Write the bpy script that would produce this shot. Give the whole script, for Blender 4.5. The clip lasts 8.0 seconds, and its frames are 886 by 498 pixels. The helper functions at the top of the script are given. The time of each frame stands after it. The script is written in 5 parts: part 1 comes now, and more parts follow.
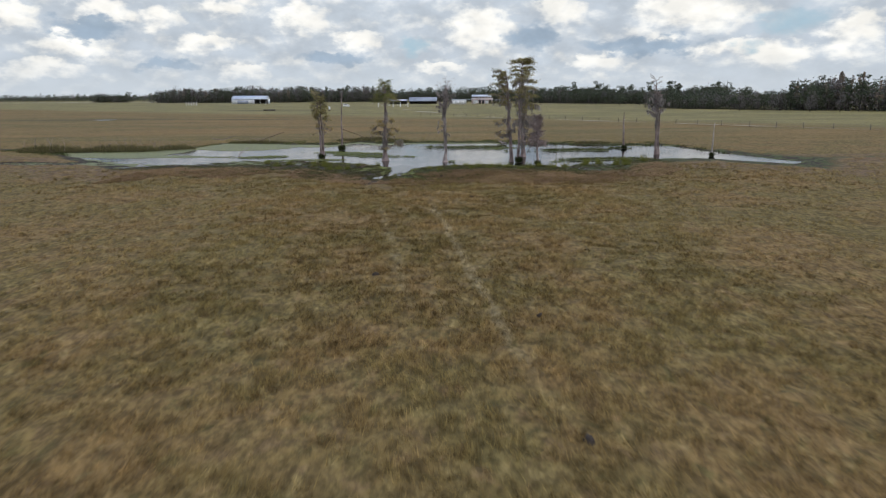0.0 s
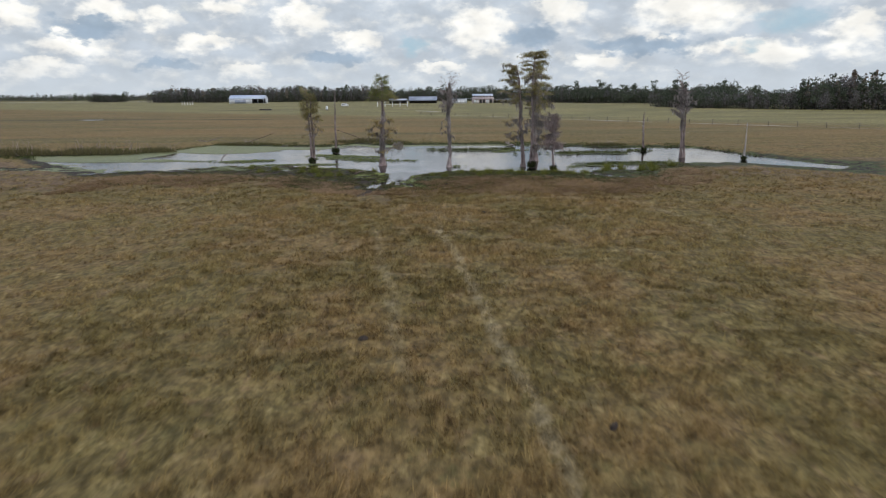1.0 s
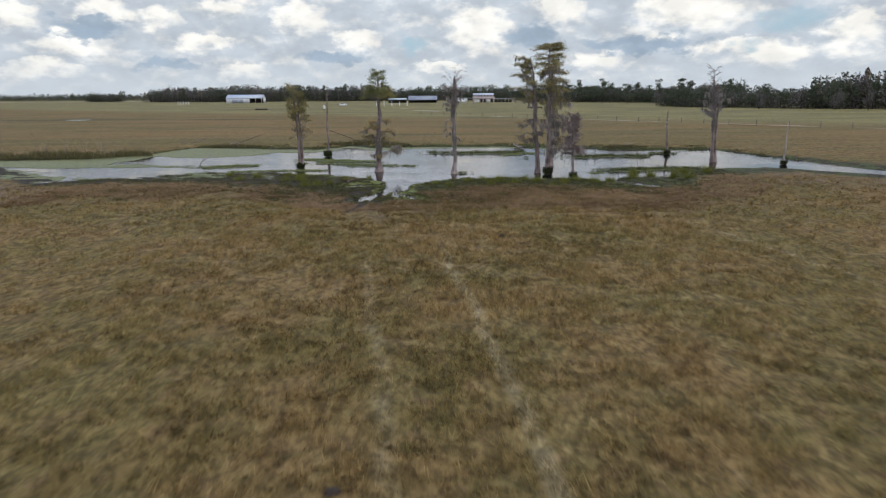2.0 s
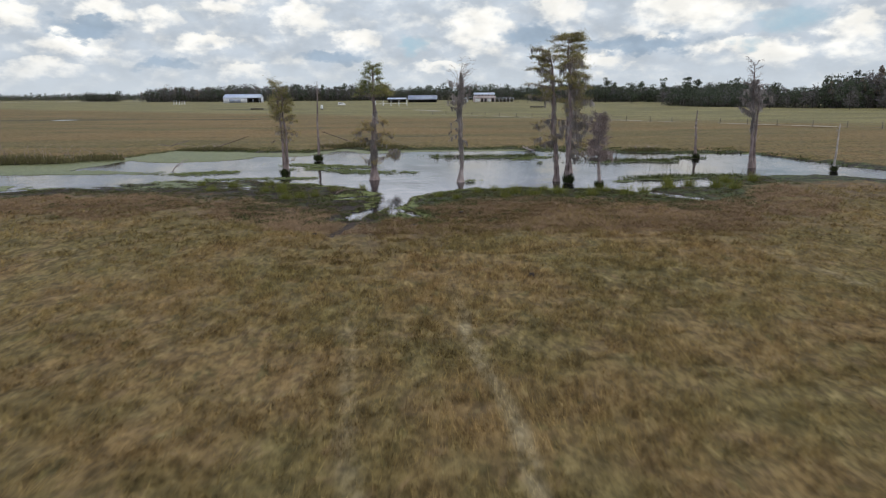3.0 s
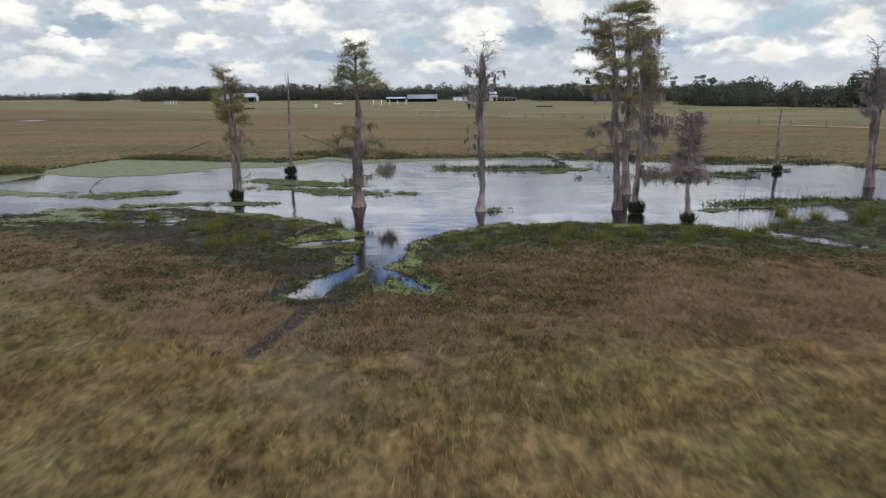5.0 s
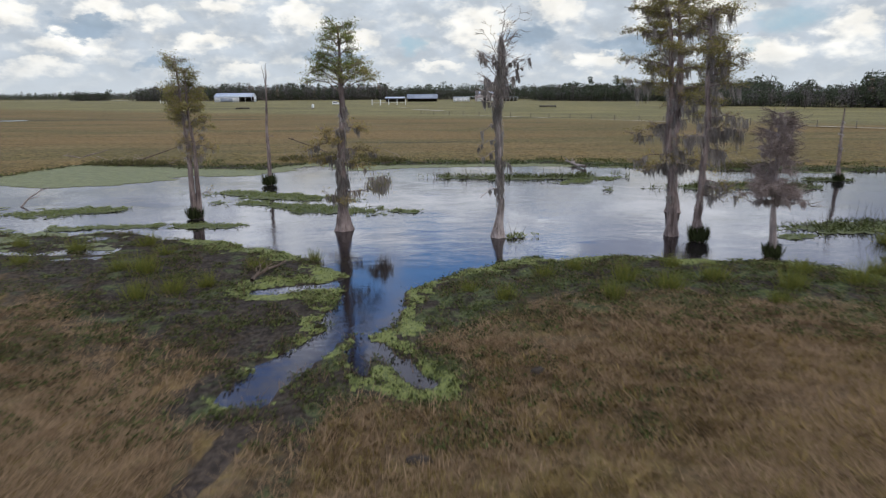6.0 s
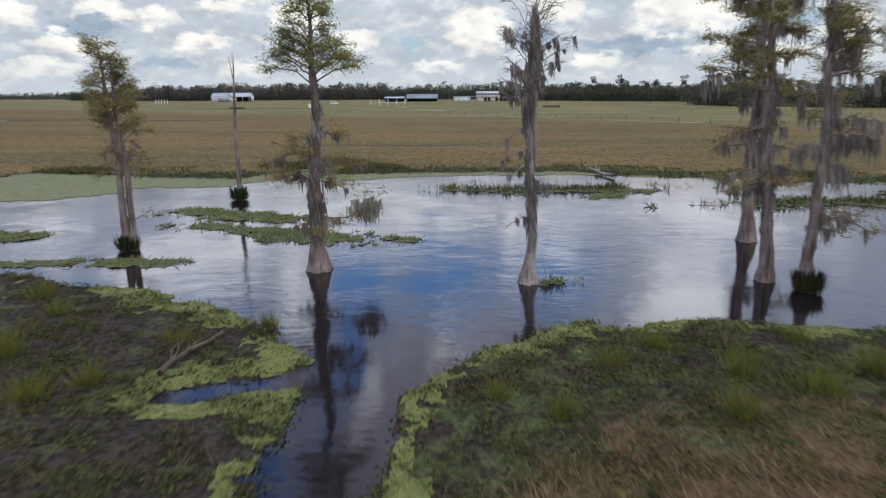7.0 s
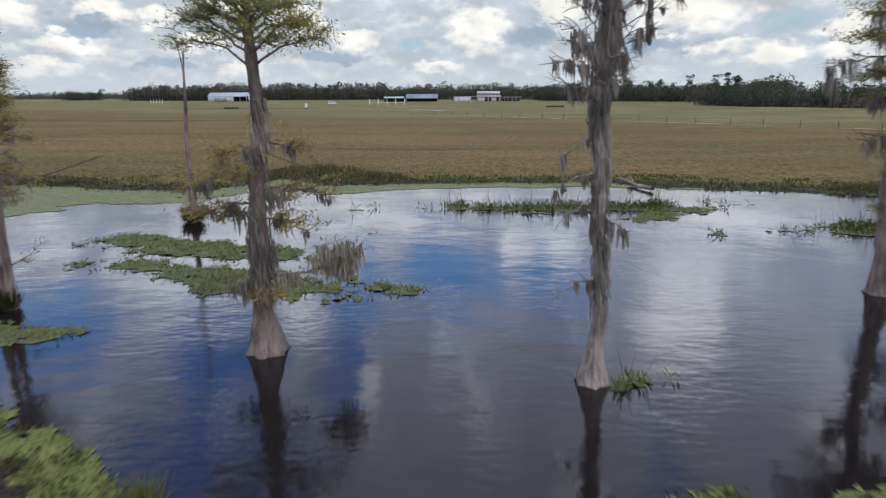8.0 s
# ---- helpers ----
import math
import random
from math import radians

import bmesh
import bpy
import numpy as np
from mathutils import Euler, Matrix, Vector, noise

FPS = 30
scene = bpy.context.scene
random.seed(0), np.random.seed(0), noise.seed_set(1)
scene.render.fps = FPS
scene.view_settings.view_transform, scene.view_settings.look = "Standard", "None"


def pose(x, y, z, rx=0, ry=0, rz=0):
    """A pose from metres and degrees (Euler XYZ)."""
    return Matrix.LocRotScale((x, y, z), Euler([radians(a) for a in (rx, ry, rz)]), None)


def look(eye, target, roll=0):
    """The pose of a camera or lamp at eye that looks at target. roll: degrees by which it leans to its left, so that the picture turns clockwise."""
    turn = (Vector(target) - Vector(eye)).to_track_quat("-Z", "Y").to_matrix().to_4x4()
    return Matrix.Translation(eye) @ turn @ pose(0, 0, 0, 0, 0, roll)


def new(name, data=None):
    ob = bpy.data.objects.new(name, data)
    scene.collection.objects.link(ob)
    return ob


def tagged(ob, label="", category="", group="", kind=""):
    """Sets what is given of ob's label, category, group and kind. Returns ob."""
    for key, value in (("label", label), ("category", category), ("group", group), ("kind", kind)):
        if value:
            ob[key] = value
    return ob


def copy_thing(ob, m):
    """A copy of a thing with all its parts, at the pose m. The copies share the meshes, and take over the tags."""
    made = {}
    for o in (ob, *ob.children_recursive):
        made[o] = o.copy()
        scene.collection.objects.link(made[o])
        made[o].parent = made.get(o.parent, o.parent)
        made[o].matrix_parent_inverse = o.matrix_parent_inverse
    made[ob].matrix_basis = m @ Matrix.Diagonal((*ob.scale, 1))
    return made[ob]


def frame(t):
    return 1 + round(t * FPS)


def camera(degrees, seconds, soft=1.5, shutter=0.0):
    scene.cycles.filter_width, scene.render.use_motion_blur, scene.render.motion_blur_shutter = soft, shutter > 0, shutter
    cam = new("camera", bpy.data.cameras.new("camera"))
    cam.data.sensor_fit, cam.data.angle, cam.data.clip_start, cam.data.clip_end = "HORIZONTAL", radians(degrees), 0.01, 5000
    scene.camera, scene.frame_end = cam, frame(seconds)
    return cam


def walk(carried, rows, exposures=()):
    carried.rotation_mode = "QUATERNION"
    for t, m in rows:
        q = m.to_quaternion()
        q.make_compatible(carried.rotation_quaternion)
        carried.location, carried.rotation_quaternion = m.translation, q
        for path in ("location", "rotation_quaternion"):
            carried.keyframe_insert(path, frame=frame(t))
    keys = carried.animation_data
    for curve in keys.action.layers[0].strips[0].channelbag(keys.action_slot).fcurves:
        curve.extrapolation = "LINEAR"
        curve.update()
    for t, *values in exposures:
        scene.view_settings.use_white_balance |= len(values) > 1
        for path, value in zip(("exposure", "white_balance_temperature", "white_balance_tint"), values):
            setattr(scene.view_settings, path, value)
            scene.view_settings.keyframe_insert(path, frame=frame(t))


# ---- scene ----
# ---- camera ----
cam = camera(68.0, 8.0, soft=1.25, shutter=0.45)
# seconds, x, y, z, pitch, yaw, roll
ROWS = [
    (0.0, 0.000, 0.000, 7.400, -13.221, 0.571, -0.318),
    (0.5, -0.251, 3.900, 7.287, -13.241, 0.560, -0.345),
    (1.0, -0.496, 7.801, 7.175, -13.260, 0.549, -0.368),
    (1.5, -0.735, 11.701, 7.062, -13.277, 0.537, -0.387),
    (3.0, -1.419, 23.402, 6.724, -13.314, 0.501, -0.422),
    (3.5, -1.636, 27.302, 6.612, -13.322, 0.488, -0.427),
    (4.0, -1.847, 31.202, 6.499, -13.327, 0.475, -0.427),
    (4.5, -2.052, 35.102, 6.386, -13.331, 0.462, -0.423),
    (6.0, -2.633, 46.803, 6.048, -13.329, 0.421, -0.390),
    (6.5, -2.815, 50.704, 5.936, -13.324, 0.407, -0.371),
    (7.0, -2.991, 54.604, 5.823, -13.317, 0.392, -0.349),
    (7.5, -3.162, 58.504, 5.710, -13.308, 0.378, -0.322),
    (8.0, -3.327, 62.404, 5.598, -13.297, 0.362, -0.292),
]
walk(cam, [(t, pose(x, y, z, 90 + pitch, 0, yaw) @ pose(0, 0, 0, 0, 0, roll)) for t, x, y, z, pitch, yaw, roll in ROWS])

# ---- node helpers ----
class Nodes:
    """Short spelling for building a node tree."""

    def __init__(self, tree):
        self.tree = tree
        tree.nodes.clear()

    def add(self, kind, **props):
        n = self.tree.nodes.new(kind)
        if "operation" in props:
            n.operation = props["operation"]
        if "interpolation_type" in props:
            n.interpolation_type = props["interpolation_type"]
        if "data_type" in props:
            n.data_type = props["data_type"]
        if "blend_type" in props:
            n.blend_type = props["blend_type"]
        if "attribute_name" in props:
            n.attribute_name = props["attribute_name"]
        return n

    def put(self, sock, value):
        if isinstance(value, bpy.types.NodeSocket):
            self.tree.links.new(value, sock)
        else:
            sock.default_value = value

    def noise(self, vec, scale, detail=4.0, rough=0.55, distort=0.0, color=False):
        n = self.add("ShaderNodeTexNoise")
        self.put(n.inputs["Vector"], vec)
        n.inputs["Scale"].default_value = scale
        n.inputs["Detail"].default_value = detail
        n.inputs["Roughness"].default_value = rough
        n.inputs["Distortion"].default_value = distort
        return n.outputs["Color"] if color else n.outputs["Fac"]

    def mapped(self, vec, scale=(1, 1, 1), loc=(0, 0, 0), rot=(0, 0, 0)):
        n = self.add("ShaderNodeMapping")
        self.put(n.inputs["Vector"], vec)
        n.inputs["Scale"].default_value = scale
        n.inputs["Location"].default_value = loc
        n.inputs["Rotation"].default_value = rot
        return n.outputs["Vector"]

    def ramp(self, fac, a, b, lo=0.0, hi=1.0):
        n = self.add("ShaderNodeMapRange", interpolation_type="SMOOTHSTEP")
        for i, v in enumerate((fac, a, b, lo, hi)):
            self.put(n.inputs[i], v)
        return n.outputs[0]

    def math(self, op, a, b=0.0, c=0.0):
        n = self.add("ShaderNodeMath", operation=op)
        for i, v in enumerate((a, b, c)):
            self.put(n.inputs[i], v)
        return n.outputs[0]

    def vec(self, op, a, b=(0, 0, 0)):
        n = self.add("ShaderNodeVectorMath", operation=op)
        self.put(n.inputs[0], a)
        self.put(n.inputs[1], b)
        return n.outputs["Value"] if op in ("DOT_PRODUCT", "LENGTH", "DISTANCE") else n.outputs["Vector"]

    def mix(self, fac, a, b, blend="MIX"):
        n = self.add("ShaderNodeMix", data_type="RGBA", blend_type=blend)
        self.put(n.inputs[0], fac)
        for i, v in ((6, a), (7, b)):
            self.put(n.inputs[i], (*v, 1) if isinstance(v, tuple) and len(v) == 3 else v)
        return n.outputs[2]

    def bump(self, height, strength=0.5, distance=0.05):
        n = self.add("ShaderNodeBump")
        n.inputs["Strength"].default_value = strength
        n.inputs["Distance"].default_value = distance
        self.put(n.inputs["Height"], height)
        return n.outputs["Normal"]

    def add_rgb(self, v):
        n = self.add("ShaderNodeCombineColor")
        for i in range(3):
            self.put(n.inputs[i], v)
        return n.outputs[0]

    def sep(self, vec):
        n = self.add("ShaderNodeSeparateXYZ")
        self.put(n.inputs[0], vec)
        return n.outputs

    def surface(self, color, rough=0.8, normal=None, metal=0.0, spec=0.3):
        n = self.add("ShaderNodeBsdfPrincipled")
        self.put(n.inputs["Base Color"], (*color, 1) if isinstance(color, tuple) else color)
        self.put(n.inputs["Roughness"], rough)
        n.inputs["Metallic"].default_value = metal
        n.inputs["Specular IOR Level"].default_value = spec
        if normal is not None:
            self.put(n.inputs["Normal"], normal)
        return n

    def finish(self, shader):
        out = self.add("ShaderNodeOutputMaterial")
        self.tree.links.new(shader, out.inputs["Surface"])


def material(name):
    m = bpy.data.materials.new(name)
    m.use_nodes = True
    return m, Nodes(m.node_tree)


# ---- world: broken cumulus over a pale autumn sky, weak veiled sun ----
SUN_AZIMUTH, SUN_HEIGHT = 150.0, 52.0
world = bpy.data.worlds.new("sky")
scene.world = world
world.use_nodes = True
W = Nodes(world.node_tree)
sky = W.add("ShaderNodeTexSky")
sky.sky_type, sky.sun_disc = "NISHITA", False
sky.sun_elevation, sky.sun_rotation = radians(SUN_HEIGHT), radians(SUN_AZIMUTH)
sky_color = W.mix(1.0, sky.outputs[0], (0.105, 0.105, 0.105), "MULTIPLY")
way = W.add("ShaderNodeTexCoord").outputs["Generated"]
wx, wy, wz = W.sep(way)[:3]
bearing = W.math("MULTIPLY", W.math("ARCTAN2", wx, wy), 57.2958)
elevation = W.math("MULTIPLY", W.math("ARCSINE", wz), 57.2958)
# clouds overhead look larger than those near the horizon
near_cloud = W.math("ADD", 1.0, W.math("DIVIDE", W.math("MAXIMUM", W.math("SUBTRACT", elevation, 8.0), 0.0), 16.0))
spot_node = W.add("ShaderNodeCombineXYZ")
W.put(spot_node.inputs[0], W.math("DIVIDE", bearing, near_cloud))
W.put(spot_node.inputs[1], W.math("DIVIDE", W.math("MULTIPLY", elevation, 1.7), near_cloud))
cloud_spot = spot_node.outputs[0]
curl = W.sep(W.noise(cloud_spot, 0.60, 5.0, 0.54, color=True))
bent_bearing = W.math("ADD", bearing, W.math("MULTIPLY", W.math("MULTIPLY", W.math("SUBTRACT", curl[0], 0.5), 4.2), near_cloud))
bent_elevation = W.math("ADD", elevation, W.math("MULTIPLY", W.math("MULTIPLY", W.math("SUBTRACT", curl[1], 0.5), 2.6), near_cloud))


def dome(at, up, wide, tall):
    """Strength (1.2 in the middle, 0 outside) and height within a rounded cloud at that bearing and elevation, in degrees."""
    side = W.math("MULTIPLY_ADD", bent_bearing, 1 / wide, -at / wide)
    rise = W.math("MULTIPLY_ADD", bent_elevation, 1 / tall, -up / tall)
    far_off = W.math("MULTIPLY_ADD", rise, rise, W.math("MULTIPLY", side, side))
    return W.math("MAXIMUM", W.math("SUBTRACT", 1.2, far_off), 0.0), rise


# cumulus heads low over the horizon: bearing, elevation, half width, half height
LOW_HEADS = ((-32.3, 5.4, 1.7, 1.1), (-26.3, 6.2, 2.6, 0.9), (-22.5, 5.6, 1.7, 1.1), (-28.6, 3.7, 3.0, 1.0), (-31.0, 2.0, 3.2, 0.8), (-19.4, 4.0, 2.4, 0.8),
             (-17.7, 6.7, 2.0, 1.0), (-11.9, 5.9, 2.3, 1.5), (-7.6, 4.4, 2.2, 0.8), (-16.8, 1.9, 2.2, 0.8), (2.7, 4.9, 3.2, 2.2), (9.2, 6.4, 2.2, 1.4),
             (19.2, 5.9, 5.0, 2.0), (22.4, 3.5, 3.4, 0.8), (25.6, 2.7, 2.2, 1.1), (30.3, 3.9, 2.2, 1.7), (12.5, 2.3, 2.4, 0.9), (-1.0, 2.2, 2.6, 0.6))
# brighter ones higher up, which the pond mirrors
HIGH_HEADS = ((-22.0, 13.6, 6.5, 3.2), (-13.0, 17.8, 3.4, 2.6), (20.5, 17.2, 4.6, 4.2), (-8.0, 9.6, 15.0, 2.6), (22.0, 9.2, 11.0, 2.6), (-33.0, 10.6, 4.5, 1.4), (8.0, 12.0, 5.0, 2.0))
DARK_BASES = ((-27.8, 5.0, 3.0, 0.8), (15.8, 3.75, 6.0, 0.75), (-22.4, 2.4, 3.0, 0.6), (-9.5, 3.1, 3.5, 0.6), (7.0, 4.6, 2.6, 1.2))
BLUE_GAPS = ((26.4, 5.2, 2.6, 1.3), (-2.9, 4.1, 1.5, 0.9), (23.6, 3.5, 1.5, 0.7), (-32.0, 18.0, 6.0, 4.0), (-7.5, 17.0, 5.0, 4.0), (0.0, 16.0, 8.0, 3.6), (-20.0, 21.0, 8.0, 3.2), (-24.0, 31.0, 12.0, 6.0), (9.0, 16.0, 6.0, 2.6))
body_low, body_high, lift = 0.0, 0.0, 0.0
for head in LOW_HEADS:
    amount, rise = dome(*head)
    body_low = W.math("MAXIMUM", amount, body_low)
    lift = W.math("MULTIPLY_ADD", amount, rise, lift)
for head in HIGH_HEADS:
    amount, rise = dome(*head)
    body_high = W.math("MAXIMUM", amount, body_high)
base, gap = 0.0, 0.0
for patch in DARK_BASES:
    base = W.math("MAXIMUM", dome(*patch)[0], base)
for patch in BLUE_GAPS:
    gap = W.math("MAXIMUM", dome(*patch)[0], gap)
puff = W.noise(cloud_spot, 0.40, 5.0, 0.52)
puff_above = W.noise(W.vec("ADD", cloud_spot, (0.0, 0.9, 0.0)), 0.40, 5.0, 0.52)
relief = W.math("SUBTRACT", puff, puff_above)
tone = W.math("MULTIPLY_ADD", relief, 2.1, W.math("MULTIPLY_ADD", lift, 0.45, W.math("MULTIPLY", body_low, 0.72)))
lit = W.ramp(tone, -0.15, 0.95)
upper = W.ramp(elevation, 7.2, 9.0)
high_lit = W.ramp(W.math("MULTIPLY_ADD", relief, 2.2, W.math("MULTIPLY_ADD", W.math("SUBTRACT", puff, 0.5), 0.8, body_high)), 0.0, 0.8)
grey = W.mix(upper, (0.595, 0.665, 0.745), W.mix(W.ramp(elevation, 17.0, 25.0), (0.62, 0.70, 0.94), (0.52, 0.56, 0.72)))
# grey dimmed overhead, out of view, to hold down the light on the ground
grey = W.mix(W.ramp(elevation, 34.0, 52.0), grey, (0.31, 0.345, 0.39))
cloud = W.mix(W.math("MULTIPLY", lit, W.math("SUBTRACT", 1.0, upper)), grey, (1.12, 1.105, 1.05))
cloud = W.mix(W.math("MULTIPLY", high_lit, upper), cloud, (1.62, 1.68, 1.84))
cloud = W.mix(W.ramp(W.math("MULTIPLY_ADD", W.math("SUBTRACT", puff, 0.5), 0.9, base), 0.1, 1.0, 0.0, 0.85), cloud, (0.36, 0.47, 0.60))
cloud = W.mix(1.0, cloud, W.add_rgb(W.ramp(W.noise(cloud_spot, 0.30, 4.0, 0.55), 0.3, 0.7, 0.88, 1.10)), "MULTIPLY")
clear = W.mix(0.85, sky_color, W.mix(W.ramp(elevation, 7.0, 12.0), (0.43, 0.62, 0.76), W.mix(W.ramp(elevation, 14.0, 22.0), (0.23, 0.56, 1.22), (0.09, 0.27, 0.82))))
# ragged breaks higher up
broken = W.noise(W.vec("ADD", cloud_spot, (3.0, 8.0, 0.0)), 0.24, 5.0, 0.55)
gap = W.math("MAXIMUM", gap, W.math("MULTIPLY", W.ramp(elevation, 11.5, 15.0), W.ramp(broken, 0.51, 0.67, 0.0, 0.85)))
cover = W.ramp(W.math("MULTIPLY_ADD", W.math("SUBTRACT", puff, 0.5), 1.6, gap), 0.05, W.ramp(elevation, 7.0, 10.0, 1.7, 1.05), 1.0, 0.0)
heaven = W.mix(cover, clear, cloud)
# the sky is brightest well above the horizon haze
heaven = W.mix(1.0, heaven, W.add_rgb(W.ramp(elevation, 6.0, 19.0, 1.0, 1.85)), "MULTIPLY")
haze = W.ramp(wz, 0.0, 0.06, 0.70, 0.0)
heaven = W.mix(haze, heaven, (0.66, 0.725, 0.79))
below = W.ramp(wz, -0.03, 0.0)
heaven = W.mix(below, (0.10, 0.085, 0.05), heaven)
back = W.add("ShaderNodeBackground")
W.put(back.inputs[0], heaven)
back.inputs[1].default_value = 1.0
wout = W.add("ShaderNodeOutputWorld")
world.node_tree.links.new(back.outputs[0], wout.inputs[0])

sun = new("sun", bpy.data.lights.new("sun", "SUN"))
sun.data.energy, sun.data.angle, sun.data.color = 0.95, radians(14), (1.0, 0.94, 0.82)
sun.matrix_world = Matrix.Translation((0, 0, 60)) @ look((0, 0, 0), (
    -math.sin(radians(SUN_AZIMUTH)) * math.cos(radians(SUN_HEIGHT)),
    -math.cos(radians(SUN_AZIMUTH)) * math.cos(radians(SUN_HEIGHT)), -math.sin(radians(SUN_HEIGHT))))
scene.view_settings.exposure = -0.14

# ---- lie of the land ----
WATER = 0.0
NEAR_SHORE = ((-62, 96), (-54, 91), (-44, 79), (-34, 70.5), (-28, 72.8), (-23, 75.2), (-18, 75.6), (-13, 73.6), (-10.4, 72.3), (-8.6, 71.2),
              (-7.0, 69.6), (-5.8, 67.6), (-4.4, 66.2), (-2.9, 67.8), (-1.5, 69.1), (0.7, 70.4), (4, 71.0), (7, 70.0), (10.6, 69.6),
              (12.3, 68.6), (13.6, 70.4), (15.5, 71.2), (18.0, 71.2), (19.4, 76.2), (22, 77.0), (29, 77.6), (33, 74.2), (37, 70.6), (39, 73), (44, 82))
FAR_SHORE = ((-62, 92), (-50, 88.0), (-42, 89.6), (-37, 93.5), (-35.2, 105.0), (-30, 103.8), (-24, 101.4), (-18, 100.6), (-14, 106.5), (-11, 103),
             (-6, 103.6), (6, 104), (11, 101.4), (18, 99.5), (24, 97.3), (32, 97), (35, 84), (38, 74), (44, 70))
# cut tracks and inlets: x0, y0, x1, y1, half width
CUTS = ((-5.0, 68.0, -5.0, 63.6, 1.05), (-5.3, 63.6, -6.9, 59.2, 0.56), (-5.0, 63.4, -4.5, 60.3, 0.34), (-4.6, 62.0, -3.2, 59.9, 0.34),
        (-5.6, 67.4, -8.4, 66.6, 0.46), (-5.4, 64.0, -6.2, 63.7, 0.22), (11.0, 69.6, 14.7, 65.6, 0.5), (-30, 73.5, -35, 69.6, 0.5),
        (-27.5, 73.2, -22.5, 72.2, 0.34), (-22.0, 72.4, -18.0, 71.6, 0.26), (-24.5, 71.2, -22.6, 70.9, 0.18), (-17.4, 71.0, -15.6, 71.2, 0.2))


def lattice(x, y, seed):
    """Smooth value noise of unit cell size, from -1 to 1."""
    xi, yi = np.floor(x).astype(np.int64), np.floor(y).astype(np.int64)
    fx, fy = x - xi, y - yi
    fx, fy = fx * fx * (3 - 2 * fx), fy * fy * (3 - 2 * fy)

    def corner(a, b):
        n = (a * 374761393 + b * 668265263 + seed * 974634777) & 0x7FFFFFFF
        n = ((n ^ (n >> 13)) * 1274126177) & 0x7FFFFFFF
        return ((n ^ (n >> 16)) & 0xFFFF) / 32767.5 - 1

    return (corner(xi, yi) * (1 - fx) + corner(xi + 1, yi) * fx) * (1 - fy) + (corner(xi, yi + 1) * (1 - fx) + corner(xi + 1, yi + 1) * fx) * fy


def fractal(x, y, scale, seed, octaves=3):
    total, amp = 0.0, 1.0
    for i in range(octaves):
        total = total + amp * lattice(x / scale * 2 ** i, y / scale * 2 ** i, seed + i)
        amp *= 0.5
    return total


def inside(x, y, cuts=True):
    """Metres inside the pond's shore, negative on land; cuts: with the tracks and inlets."""
    near = np.interp(x, *zip(*NEAR_SHORE))
    far = np.interp(x, *zip(*FAR_SHORE))
    d = 0.8 * np.minimum(y - near, far - y) + 0.35 * fractal(x, y, 1.6, 5)
    for x0, y0, x1, y1, half in CUTS if cuts else ():
        k = np.clip(((x - x0) * (x1 - x0) + (y - y0) * (y1 - y0)) / ((x1 - x0) ** 2 + (y1 - y0) ** 2), 0, 1)
        gap = half - np.hypot(x - x0 - k * (x1 - x0), y - y0 - k * (y1 - y0)) + 0.16 * fractal(x, y, 0.7, 9)
        d = np.maximum(d, gap)
    if cuts:
        # trodden marsh with many shallow pools
        marsh = smooth(-12.0, -16.0, x) * smooth(69.4, 71.6, y) * smooth(77.5, 75.0, y)
        d = np.maximum(d, 0.30 * fractal(x * 0.4, y, 0.9, 97, 3) - 0.10 - 300.0 * (1 - marsh))
    return d


def wetness(x, y):
    """From 1 at the water to 0 where the trampled wet bank ends."""
    main = np.where(y > 88, 4.0, np.where(x < -5, np.interp(x, (-40, -28, -18, -12), (3.0, 6.0, 11.5, 15.5)), 8.0)).clip(3.0)
    return np.maximum(np.clip(1 + inside(x, y, False) / main, 0, 1), np.clip(1 + inside(x, y) / 1.5, 0, 1))


def smooth(a, b, v):
    k = np.clip((v - a) / (b - a), 0, 1)
    return k * k * (3 - 2 * k)


def rut(x, y):
    """The muddy rut that leads out of the puddle; 1 in its middle."""
    off = np.abs(x + 6.55 + 0.10 * (58.0 - y) + 0.12 * fractal(x, y, 1.2, 23, 2))
    return smooth(0.42, 0.12, off) * smooth(52.0, 55.5, y) * smooth(59.6, 58.8, y)


def ground_height(x, y):
    d = inside(x, y)
    land = 0.03 + 0.27 * smooth(0.0, 9.0, -d) + 0.05 * fractal(x, y, 1.1, 21) * smooth(0.1, 1.5, -d) + 0.10 * fractal(x, y, 9.0, 31) * smooth(1, 8, -d)
    # matted tussocks with hollows between them, and one deep wheel rut
    land = land + (0.035 * fractal(x, y, 0.62, 25, 2) - 0.03 * np.clip(fractal(x, y, 0.34, 27, 1) - 0.35, 0, 1)) * smooth(1.5, 5.0, -d)
    # bank poached by hooves
    land = land + 0.055 * fractal(x, y, 0.55, 29, 2) * smooth(0.15, 0.8, -d) * smooth(14.0, 8.0, -d)
    land = land - 0.12 * rut(x, y)
    land = np.maximum(land, 0.022)
    return np.where(d > 0, -0.45 * smooth(0.0, 2.5, d) - 0.004, land)


